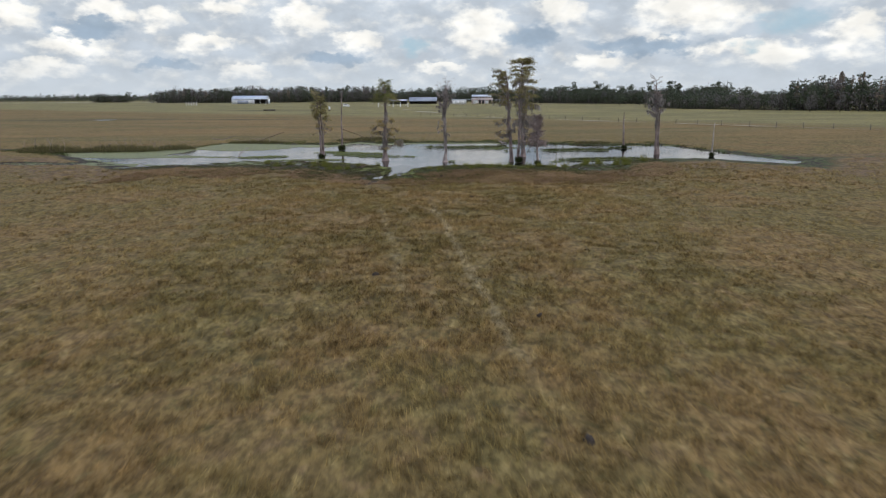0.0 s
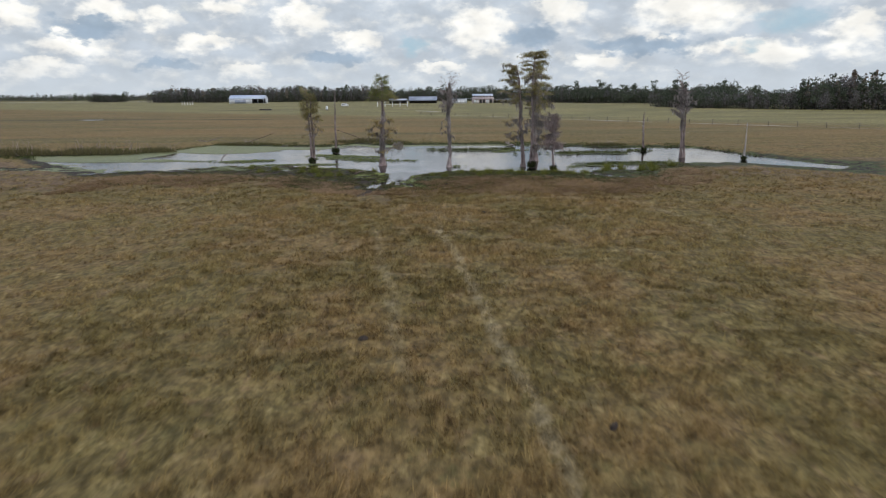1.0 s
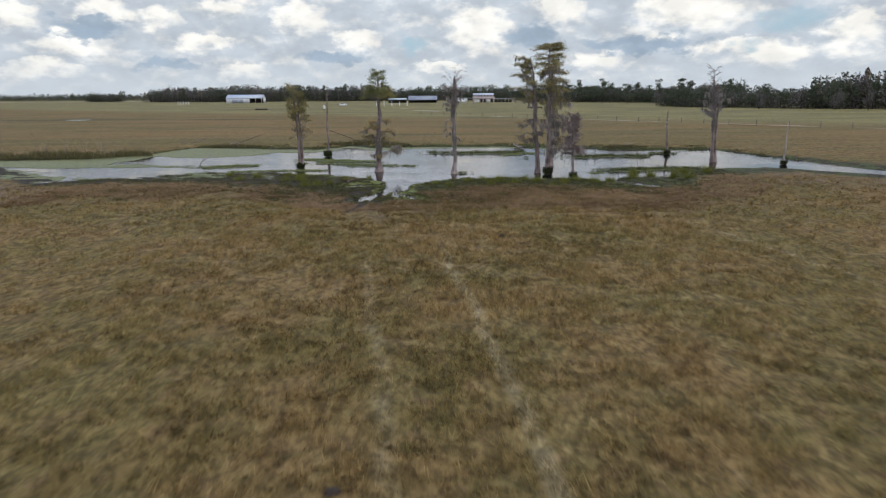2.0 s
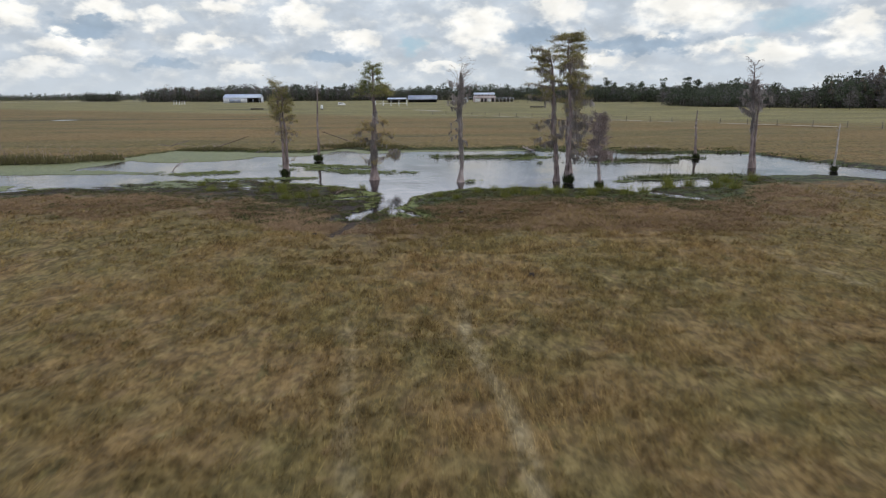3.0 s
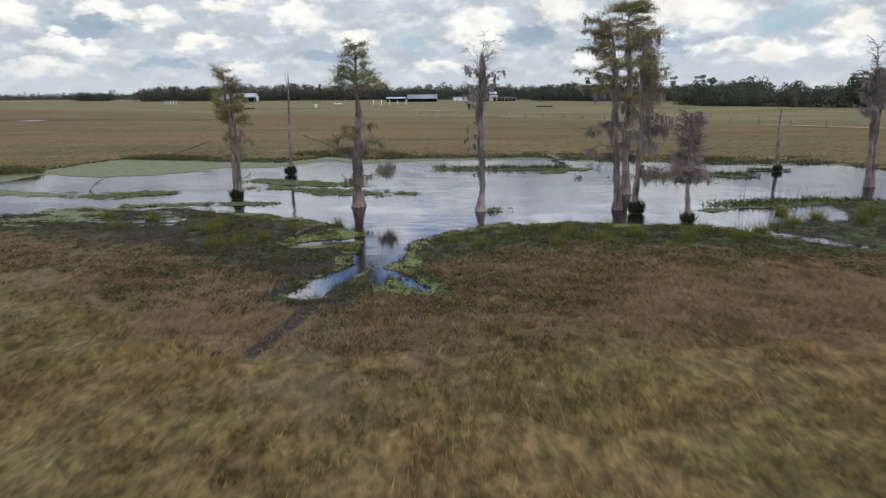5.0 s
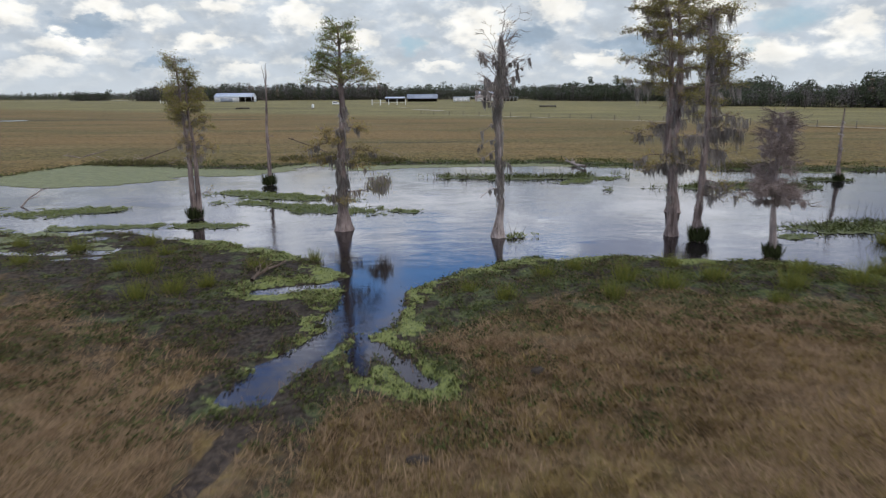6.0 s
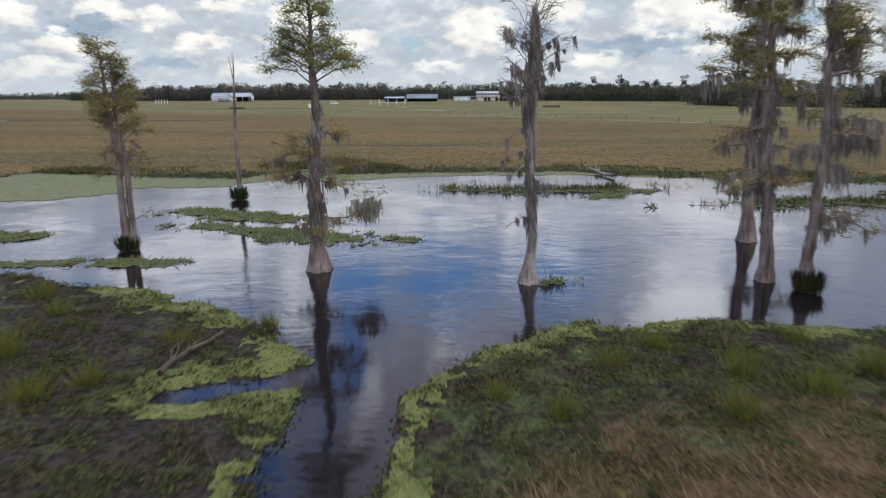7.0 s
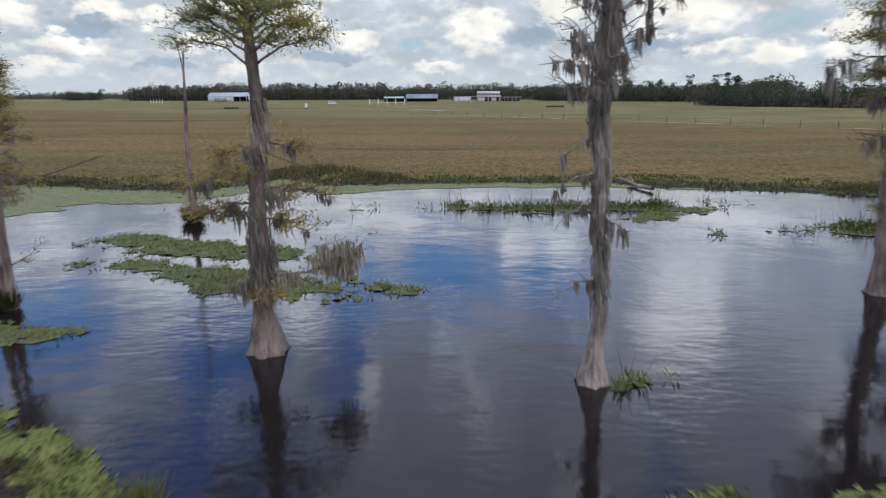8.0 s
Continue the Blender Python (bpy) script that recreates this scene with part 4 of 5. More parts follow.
def tree_snag():
    t = Tree(32)
    path, r = t.stem(6.6, 0.12, (0.15, 0), 1.7, top=0.35, wobble=0.03)
    for dx in (-0.10, 0.03, 0.08):
        top = t.point(6.5)
        t.branch.tube([top, top + [dx, 0, 0.8], top + [dx * 1.6 - 0.05, 0, 1.5 + dx]], [0.035, 0.022, 0.008], 5)
    t.limb(5.6, 200, 0.5, 0.5, 0.0, 0.02, 2)
    t.limb(3.3, 20, 0.35, 0.2, 0.0, 0.02, 1)
    t.finish("bare weathered cypress snag with a thin broken top", -14.8, 91.6, BARK, group="dead snags", category="dead tree", name="dead_cypress", skirt=0.5)


def tree_green():
    t = Tree(33)
    t.flat = 0.6
    t.stem(8.9, 0.185, (0.15, -0.2), 2.4, top=0.07, wobble=0.06, taper=2.4)
    rng = t.rng
    # narrow green head
    for i in range(34):
        z = rng.uniform(6.7, 8.85)
        k = (z - 6.7) / 2.15
        t.limb(z, rng.uniform(0, 360), rng.uniform(0.6, 1.1) * (1.0 - 0.5 * k), 0.7, 0.25, 0.022, 6, leaf=13, second=1, twig_len=0.34, spread=0.11, leaf_size=0.06, bare=0.35)
    # open bowl of long limbs below it, leafy towards their ends
    for az, z, l in ((178, 6.05, 1.75), (158, 6.3, 1.6), (200, 6.5, 1.5), (172, 6.8, 1.35), (2, 6.1, 1.7), (-22, 6.35, 1.65), (25, 6.55, 1.45), (8, 6.9, 1.3), (85, 6.3, 1.3), (270, 6.3, 1.3), (300, 6.8, 1.1), (120, 6.7, 1.1)):
        warm = 12 if -60 < az < 60 else 4
        t.limb(z, az, l * 0.84, 0.62, 0.22, 0.026, 12, leaf=11, second=warm, twig_len=0.40, spread=0.12, leaf_size=0.058, bare=0.35)
    # mid limbs with gold sprays and moss
    for az, z, l in ((185, 3.9, 1.6), (10, 3.6, 1.7), (165, 3.1, 0.9), (-25, 3.0, 1.1), (200, 4.5, 0.8), (70, 3.4, 1.1), (250, 4.1, 0.9), (20, 4.6, 0.9), (178, 3.3, 1.3)):
        t.limb(z, az, l, 0.12, 0.30, 0.024, 11, second=17, moss=4, moss_len=0.45, twig_len=0.45, spread=0.11, bare=0.3)
    # the low limb that carries a heavy clump over the water
    low = t.limb(1.75, 6, 1.9, 0.05, -0.05, 0.03, 8, second=8, moss=5, moss_len=0.5, twig_len=0.4)
    for i in range(30):
        t.bunch(low[-1] + t.rng.normal(0, 0.2, 3) * [1.2, 1, 1.0] + [-0.15, 0, 0.25], t.rng.uniform(0.25, 0.75), 14, 0.07)
    for i in range(12):
        t.spray(t.leaf if i % 2 else t.second, low[-3] + [0, 0, 0.1], low[-1] + t.rng.normal(0, 0.2, 3) + [0, 0, 0.25], 26, 0.06, 0.18)
    t.limb(1.6, 190, 0.7, 0.1, 0.2, 0.02, 4, second=5, moss=4, moss_len=0.7)
    t.limb(1.5, 300, 0.6, 0.1, 0.2, 0.02, 4, second=14, moss=2)
    for i in range(9):
        p = t.point(1.3)
        t.spray(t.second, p + [-0.3, -0.2, 0.1], p + [0.35, -0.2, 0.05], 18, 0.06, 0.16)
    t.drape(1.4, 2.7, 50, 0.7, grow=1.1)
    t.drape(2.7, 5.6, 60, 0.5, grow=1.02)
    t.finish("tall green-topped cypress with mossy lower limbs and flared base", -7.35, 76.2, BARK, LEAF_GREEN, LEAF_GOLD)


def tree_mossy_dead():
    t = Tree(34)
    t.bunch_width, t.wire = 0.035, 0.7
    t.stem(8.1, 0.108, (-0.02, 0.2), 3.2, top=0.14, wobble=0.07, taper=2.6)
    rng = t.rng
    # bare wiry twigs fanning upwards round the spire
    for i in range(24):
        z = rng.uniform(6.4, 8.05)
        t.limb(z, rng.uniform(0, 360), rng.uniform(0.6, 1.15), 1.15, -0.10, 0.009, 5, twig_len=0.42, bare=0.3)
    # wiry limbs with single beards of moss near their ends
    for i in range(22):
        z = rng.uniform(5.3, 7.4)
        t.limb(z, rng.choice([0, 180]) + rng.normal(0, 50), rng.uniform(0.6, 1.25), 0.60, 0.05, 0.012, 6, moss=3, moss_len=0.42, twig_len=0.34, bare=0.35)
    for az, z, l in ((185, 4.2, 0.9), (200, 3.7, 1.0), (0, 3.3, 0.5), (175, 2.1, 0.8), (180, 4.8, 0.7)):
        t.limb(z, az, l, 0.0, 0.5, 0.016, 6, moss=3, moss_len=0.45, twig_len=0.25)
    t.drape(5.0, 8.0, 150, 0.75, grow=1.15)
    t.drape(1.6, 5.0, 80, 0.7, grow=0.8)
    # a pointed cowl of moss over the broken top
    for i in range(70):
        z = rng.uniform(6.5, 8.35)
        a, r = rng.uniform(0, 6.283), 0.16 * (8.6 - z) / 2.0
        t.bunch(t.point(min(z, 8.1)) + [r * math.cos(a), r * math.sin(a), max(z - 8.1, 0)], rng.uniform(0.5, 1.0), 12, 0.035, t.drapery)
    t.finish("dead grey cypress wrapped in Spanish moss with bare twigs", -0.45, 74.55, GREY_BARK, name="dead_cypress", category="dead tree")


def tree_great():
    t = Tree(35)
    t.flat = 0.4
    t.stem(11.2, 0.215, (-0.3, 0.1), 1.9, top=0.12, wobble=0.06, taper=2.2)
    rng = t.rng
    # tiers of level limbs with gaps between them under a flat head
    for tier, reach in ((5.9, 1.7), (6.9, 1.9), (7.8, 1.7), (8.7, 1.7), (9.5, 1.5), (10.2, 1.5), (10.9, 1.6), (11.15, 1.3)):
        for i in range(8):
            t.limb(tier + rng.normal(0, 0.12), i * 60 + rng.uniform(-25, 25), rng.uniform(0.6, 1.05) * reach, 0.30, 0.28, 0.032, 10, leaf=15, second=5, moss=2 if tier < 8.5 else 0, moss_len=0.6, twig_len=0.45,
                   spread=0.14, leaf_size=0.065, bare=0.3)
    for az, z, l in ((180, 6.4, 2.2), (-10, 6.2, 1.9), (100, 5.4, 1.6), (270, 5.5, 1.6), (30, 4.6, 1.6), (-30, 3.8, 1.5), (200, 4.4, 1.4)):
        t.limb(z, az, l, 0.18, 0.30, 0.036, 9, second=5, moss=6, moss_len=0.8, twig_len=0.45, bare=0.4)
    for az, z, l in ((-5, 2.7, 2.0), (20, 2.4, 1.7), (-35, 2.5, 1.8), (60, 2.3, 1.4)):
        t.limb(z, az, l, 0.10, 0.3, 0.035, 12, second=12, moss=5, moss_len=0.5, twig_len=0.5)
    t.drape(2.4, 8.0, 44, 0.6)
    t.finish("largest cypress with a broad olive crown and trailing moss", 9.0, 80.4, BARK, LEAF_OLIVE, LEAF_GOLD)


def tree_near_moss():
    t = Tree(36)
    t.flat = 0.45
    t.stem(10.0, 0.18, (-0.75, 0.3), 1.6, top=0.14, wobble=0.06, taper=2.2)
    rng = t.rng
    for i in range(30):
        z = rng.uniform(5.6, 9.9)
        k = (z - 6.0) / 3.9
        t.limb(z, rng.uniform(90, 300), rng.uniform(0.5, 1.15) * (1.2 - 0.4 * k), 0.35, 0.30, 0.026, 9, leaf=12, second=3, moss=1, moss_len=0.5, twig_len=0.4, spread=0.11, leaf_size=0.06, bare=0.4)
    # long level limbs over the open water
    for az, z, l in ((180, 7.05, 2.15), (172, 6.2, 2.0), (188, 8.2, 1.9), (178, 9.1, 1.8), (185, 9.7, 1.6)):
        t.limb(z, az, l, 0.22, 0.08, 0.03, 14, leaf=12, second=2, moss=6, moss_len=0.45, twig_len=0.38, spread=0.10, leaf_size=0.06, bare=0.3)
    for az, z, l in ((184, 4.7, 1.5), (165, 4.3, 1.3), (180, 3.5, 1.5), (200, 3.1, 1.2), (0, 3.6, 1.0), (160, 3.0, 1.1), (250, 3.5, 1.0)):
        t.limb(z, az, l, 0.08, 0.30, 0.028, 9, second=9, moss=6, moss_len=0.55, twig_len=0.35, bare=0.35)
    t.drape(1.6, 6.5, 60, 0.6)
    t.finish("slender cypress draped in grey moss with thin olive foliage", 7.03, 74.65, BARK, LEAF_OLIVE, LEAF_GOLD)


def tree_leaning():
    t = Tree(37)
    t.stem(9.3, 0.15, (-0.02, 0.3), 1.7, top=0.14, wobble=0.06)
    rng = t.rng
    for i in range(35):
        z = rng.uniform(4.8, 9.2)
        k = (z - 5.2) / 4.0
        t.limb(z, rng.uniform(-110, 120), rng.uniform(0.6, 1.2) * (1.3 - 0.3 * k), 0.35, 0.35, 0.03, 9, leaf=11, second=4, moss=2, moss_len=0.8, twig_len=0.42, spread=0.13, leaf_size=0.06)
    for az, z, l in ((0, 5.0, 1.5), (20, 4.4, 1.3), (-30, 4.6, 1.2), (10, 3.7, 0.9), (180, 4.3, 0.8)):
        t.limb(z, az, l, 0.2, 0.25, 0.03, 8, second=4, moss=9, moss_len=0.9, twig_len=0.4)
    for az, z, l in ((10, 2.5, 1.2), (-30, 2.3, 1.5), (40, 2.2, 1.3), (0, 1.9, 1.0)):
        t.limb(z, az, l, 0.06, 0.3, 0.03, 9, second=7, moss=5, moss_len=0.55, twig_len=0.4)
    t.drape(1.5, 5.5, 30, 0.5)
    t.finish("leaning cypress with long moss beards and a weedy foot", 7.75, 73.5, BARK, LEAF_OLIVE, LEAF_GOLD, skirt=0.46)


def tree_small_moss():
    t = Tree(38)
    t.stem(5.3, 0.11, (-0.25, 0.1), 1.6, top=0.12, wobble=0.04)
    rng = t.rng
    for i in range(70):
        z = rng.uniform(1.95, 5.3)
        k = (z - 1.95) / 3.35
        t.limb(z, rng.uniform(0, 360), rng.uniform(0.45, 1.0) * (1.25 - 0.65 * k), 0.40, 0.35, 0.011, 10, moss=5 if k < 0.75 else 2, moss_len=0.30, twig_len=0.45)
    t.finish("small bare cypress thick with grey moss and twigs", 9.5, 70.75, GREY_BARK, LEAF_OLIVE, TWIG, skirt=0.36, hanging=BROWN_MOSS)


def tree_pole():
    t = Tree(39)
    t.stem(4.9, 0.13, (-0.3, 0), 1.3, top=0.25, wobble=0.05)
    t.limb(3.6, 250, 0.25, 0.2, 0, 0.02, 1)
    t.drape(2.2, 4.2, 10, 0.3)
    t.finish("broken dark cypress pole without limbs", 24.2, 91.9, BARK, group="dead snags", name="dead_cypress", category="dead tree", skirt=0.35)


def tree_grey_giant():
    t = Tree(40)
    t.bunch_width = 0.05
    p1, r1 = t.stem(9.2, 0.155, (-0.45, 0.2), 1.6, top=0.06, wobble=0.05)
    p2, r2 = t.stem(7.2, 0.12, (-0.15, 0.2), 1.4, top=0.15, wobble=0.06, x=0.28, main=False)
    rng = t.rng
    for i in range(30):
        z = rng.uniform(6.6, 9.1)
        t.limb(z, rng.uniform(0, 360), rng.uniform(0.3, 0.75), 0.9, 0.0, 0.010, 5, twig_len=0.32)
    for i in range(34):
        z = rng.uniform(4.4, 7.2)
        t.limb(z, rng.choice([0, 180]) + rng.normal(0, 55), rng.uniform(0.6, 1.4) * (1.25 - 0.5 * (z - 4.4) / 2.8), 0.65, 0.12, 0.013, 7, moss=4, moss_len=0.5, twig_len=0.36)
    t.limb(2.6, 15, 0.7, 0.1, 0.1, 0.03, 2)
    t.drape(3.5, 7.8, 110, 0.8, grow=1.05)
    t.finish("tall dead cypress with a forked grey trunk and moss", 25.85, 82.9, BARK, group="dead snags", name="dead_cypress", category="dead tree")


def tree_pale_pole():
    t = Tree(41)
    t.stem(4.0, 0.085, (0.03, 0), 1.3, top=0.3, wobble=0.03)
    t.limb(3.4, 160, 0.28, 0.3, 0, 0.015, 1)
    t.finish("thin pale dead sapling pole", 31.7, 80.1, PALE_BARK, group="dead snags", name="dead_cypress", category="dead tree", skirt=0.3)


for plant in (tree_twin, tree_snag, tree_green, tree_mossy_dead, tree_great, tree_near_moss, tree_leaning, tree_small_moss, tree_pole, tree_grey_giant, tree_pale_pole):
    plant()


# ---- driftwood and brush ----
def build_log(x, y, length, turn, r, label, rise=0.0, seed=1, z=0.12, bark=GREY_BARK):
    rng = np.random.default_rng(seed)
    e = thing("fallen_branch", label, "branch", x, y, z, turn=turn)
    k = np.linspace(0, 1, 9)
    line = np.stack([k * length, 0.12 * np.sin(k * 5), rise * k + r + rng.normal(0, 0.02, 9)], -1)
    Shape().tube(line, r * (1 - 0.6 * k), 8).make("stem", bark, e, shade=True)
    for i in range(4):
        q = rng.integers(2, 8)
        Shape().tube([line[q], line[q] + [0.3, rng.normal(0, 0.3), 0.15], line[q] + [0.6, rng.normal(0, 0.4), 0.3]], [r * 0.4, r * 0.25, r * 0.1], 5).make("side_twig", bark, e)
    return e


build_log(-9.0, 67.3, 2.3, 78, 0.07, "brown fallen branch lying on the weedy bank", 0.1, 1, 0.1, FALLEN_BARK)
build_log(8.6, 100.4, 5.0, 100, 0.13, "pale fallen log on the far shore", 0.0, 2, 0.05)
build_log(-38.0, 109.8, 2.6, 25, 0.06, "brown fallen limb lying beyond the pond", 0.7, 3, 0.15, BARK)
build_log(-36.5, 109.0, 2.6, 160, 0.06, "brown fallen limb lying in the grass", 0.2, 4, 0.15, BARK)
build_log(-12.6, 109.8, 5.4, 172, 0.08, "long dead limb arching out of the shore brush", 1.7, 6, 0.15, FALLEN_BARK)
build_log(-31.0, 106.0, 4.6, 12, 0.07, "dead limb leaning out of the far bank", 1.5, 7, 0.1, FALLEN_BARK)
build_log(-26.5, 83.0, 1.2, 60, 0.06, "short dark stub standing in the marsh", 0.9, 5, -0.05)


def build_brush(x, y, rx, ry, h, seed, label):
    rng = np.random.default_rng(seed)
    e = thing("low_brush", label, "bush", x, y, 0.0, "shore brush")
    n = int(380 * rx)
    a, q = rng.uniform(0, 6.283, n), np.sqrt(rng.random(n))
    foot = np.stack([rx * q * np.cos(a), ry * q * np.sin(a), rng.uniform(0.0, 0.2, n)], -1)
    top = h * np.sqrt(np.clip(1 - q * q, 0.05, 1)) * rng.uniform(0.4, 1.0, n)
    tip = foot + np.column_stack([rng.normal(0, 0.25, (n, 2)), top])
    w = units(rng, n) * 0.03
    Shape().cards((foot + tip) / 2, (tip - foot) / 2, w).make("brush_leaves", BRUSH, e)["kind"] = "stuff"
    s = Shape()
    for i in range(int(4 * rx)):
        f = rng.integers(0, n)
        s.tube([foot[f], foot[f] + [rng.normal(0, 0.3), 0, h * 0.8], foot[f] + [rng.normal(0, 0.6), 0, h * 1.5]], [0.02, 0.014, 0.005], 4, cap=False)
    s.make("brushwood", TWIG, e)["kind"] = "stuff"


for i, (x, y, rx, ry, h) in enumerate(((-12.5, 109.5, 3.6, 1.6, 0.9), (-16.5, 108.0, 2.0, 1.2, 0.7), (-8.6, 107.0, 2.2, 1.2, 0.6), (-45.0, 90.4, 6.0, 1.6, 1.2), (-38.6, 93.2, 2.8, 1.4, 0.9),
                                      (-54, 89.6, 5.0, 1.8, 1.3), (21.5, 100.6, 3.0, 1.2, 0.5), (-30.5, 105.5, 4.5, 1.2, 0.5))):
    build_brush(x, y, rx, ry, h, 300 + i, "dark low marsh brush on the pond shore")


# ---- far woods ----
# blue raised in the green, which puts some distance haze into the colour
WOOD_GREEN = leaf_material("wood_green", (0.048, 0.062, 0.038), (0.100, 0.116, 0.064), 0.25)
WOOD_GREY = leaf_material("wood_grey", (0.110, 0.098, 0.090), (0.190, 0.168, 0.152), 0.25)
WOOD_RUST = leaf_material("wood_rust", (0.15, 0.118, 0.082), (0.27, 0.205, 0.145), 0.25)


def crown_cards(rng, shape, centre, rx, rz, n, size):
    """A lump of foliage: cards near the skin of an ellipsoid, uneven outline."""
    v = units(rng, n, 0.25) * (rng.uniform(0.45, 1.0, n) ** 0.5)[:, None]
    c = centre + v * [rx, rx, rz] + rng.normal(0, 0.08 * rx, (n, 3))
    u = units(rng, n) * (size * rng.uniform(0.6, 1.4, n))[:, None]
    w = np.cross(u, units(rng, n, 0.5)) * 0.7
    shape.cards(c, u, w)


def far_tree(rng, shapes, kind, x, y, h, detail=1.0, fine=1.0):
    """kind: pine (bare stem, tufted top), oak (broad dome), bare (grey twigs), spire (narrow rusty cypress)."""
    z0 = 0.2
    lean = rng.normal(0, 0.03, 2) * h
    top = np.array([x + lean[0], y + lean[1], z0 + h])
    foot = np.array([x, y, z0 - 0.3])
    bark = shapes["bark"]
    mid = (foot + top) / 2 + rng.normal(0, 0.15, 3)
    r = 0.010 * h + 0.04
    bark.tube([foot, mid, top], [r, r * 0.7, r * 0.25], 5, cap=False)
    if kind == "pine":
        for i in range(rng.integers(7, 12)):
            k = rng.uniform(0.45, 1.0)
            a = rng.uniform(0, 6.283)
            q = foot + (top - foot) * k + np.array([np.cos(a), np.sin(a), 0]) * h * rng.uniform(0.03, 0.15)
            crown_cards(rng, shapes["green"], q, h * rng.uniform(0.07, 0.12), h * rng.uniform(0.04, 0.07), int(26 * detail), 0.034 * h * fine)
            bark.tube([foot + (top - foot) * (k - 0.05), q], [r * 0.35, r * 0.15], 3, cap=False)
    elif kind == "oak":
        for i in range(rng.integers(8, 13)):
            a, k = rng.uniform(0, 6.283), rng.uniform(0.28, 0.88)
            wide = h * 0.36 * math.sin(math.pi * (0.25 + 0.65 * k))
            q = np.array([x, y, z0 + h * k]) + np.array([np.cos(a), np.sin(a), 0]) * wide * rng.uniform(0.3, 1.0)
            crown_cards(rng, shapes["green"], q, h * rng.uniform(0.11, 0.19), h * rng.uniform(0.09, 0.14), int(34 * detail), 0.036 * h * fine)
    elif kind == "bare":
        for i in range(rng.integers(9, 14)):
            a, k = rng.uniform(0, 6.283), rng.uniform(0.2, 0.95)
            q = np.array([x, y, z0 + h * k]) + np.array([np.cos(a), np.sin(a), 0]) * h * rng.uniform(0.05, 0.24) * (1.2 - k)
            bark.tube([foot + (top - foot) * (k * 0.75), q], [r * 0.4, r * 0.12], 3, cap=False)
            crown_cards(rng, shapes["grey"], q, h * 0.15, h * 0.15, int(34 * detail), 0.026 * h * fine)
    else:
        for i in range(rng.integers(8, 12)):
            k = rng.uniform(0.3, 1.0)
            q = foot + (top - foot) * k + np.append(rng.normal(0, 0.07 * h * (1.25 - k), 2), 0)
            crown_cards(rng, shapes["rust"], q, h * 0.10 * (1.35 - k), h * 0.09, int(26 * detail), 0.028 * h * fine)


def build_wood(name, label, line, rows, gap, low, high, mix_of, seed, detail=1.0, step=7.0, bush=True, fine=1.0):
    """A belt of trees along a line of (x, y) points, rows deep; mix_of: kinds and weights."""
    rng = np.random.default_rng(seed)
    shapes = {k: Shape() for k in ("bark", "green", "grey", "rust")}
    pts = np.array(line, float)
    seg = np.hypot(*np.diff(pts, axis=0).T)
    run = np.concatenate(([0], np.cumsum(seg)))
    kinds, weights = zip(*mix_of)
    weights = np.array(weights) / sum(weights)
    for row in range(rows):
        s = rng.uniform(0, gap)
        while s < run[-1]:
            x, y = np.interp(s, run, pts[:, 0]), np.interp(s, run, pts[:, 1])
            i = min(np.searchsorted(run, s, "right") - 1, len(seg) - 1)
            t = (pts[i + 1] - pts[i]) / seg[i]
            away = np.array([-t[1], t[0]])
            off = row * step + rng.uniform(-0.4, 0.4) * step
            h = rng.uniform(low, high) * (0.82 + 0.18 * row / max(rows - 1, 1)) * (0.9 + 0.12 * lattice(np.array([s / 22.0]), np.array([row * 0.3]), seed)[0])
            far_tree(rng, shapes, rng.choice(kinds, p=weights), x + away[0] * off, y + away[1] * off, h, detail, fine)
            s += gap * rng.uniform(0.6, 1.4)
    if bush:
        # undergrowth along the foot of the wood
        n = int(run[-1] / gap * 26)
        for i in range(n):
            s = rng.uniform(0, run[-1])
            x, y = np.interp(s, run, pts[:, 0]), np.interp(s, run, pts[:, 1])
            j = min(np.searchsorted(run, s, "right") - 1, len(seg) - 1)
            t = (pts[j + 1] - pts[j]) / seg[j]
            off = rng.uniform(0.1, 1.0) * rows * step * 0.8
            k = high * rng.uniform(0.14, 0.32)
            lift = high * rng.uniform(0, 0.40) * off / (rows * step)
            crown_cards(rng, shapes["green" if rng.random() < 0.6 else "grey"], np.array([x - t[1] * off, y + t[0] * off, 0.2 + k * 0.7 + lift]), k * 1.5, k, int(44 * detail), 0.036 * high * fine)
    e = thing(name, label, "woods")
    e["kind"] = "stuff"
    for key, mat in (("bark", DARK_BARK), ("green", WOOD_GREEN), ("grey", WOOD_GREY), ("rust", WOOD_RUST)):
        if shapes[key].n:
            shapes[key].make({"bark": "trunk_stand", "green": "green_foliage", "grey": "bare_foliage", "rust": "rusty_foliage"}[key], mat, e)["kind"] = "stuff"
    return e


build_wood("grey_wood", "grey-brown bare wood edge beyond the white barn", ((-318, 715), (-250, 700), (-160, 700), (-60, 705)), 7, 4.2, 13, 19,
           (("bare", 5), ("pine", 3), ("spire", 1), ("oak", 1)), 401, 0.7)
build_wood("green_wood", "dark green pine and oak belt behind the farm buildings", ((-65, 705), (0, 690), (60, 660), (128, 600)), 6, 5.2, 10.5, 18,
           (("oak", 7), ("pine", 3), ("bare", 1)), 402, 0.8, fine=0.85)
build_wood("middle_wood", "mixed green wood with tall tufted pines", ((60, 560), (110, 490), (150, 445), (128, 372)), 5, 4.6, 8.5, 15.5,
           (("oak", 7), ("pine", 3), ("bare", 1)), 403, 1.1, 6, fine=0.85)
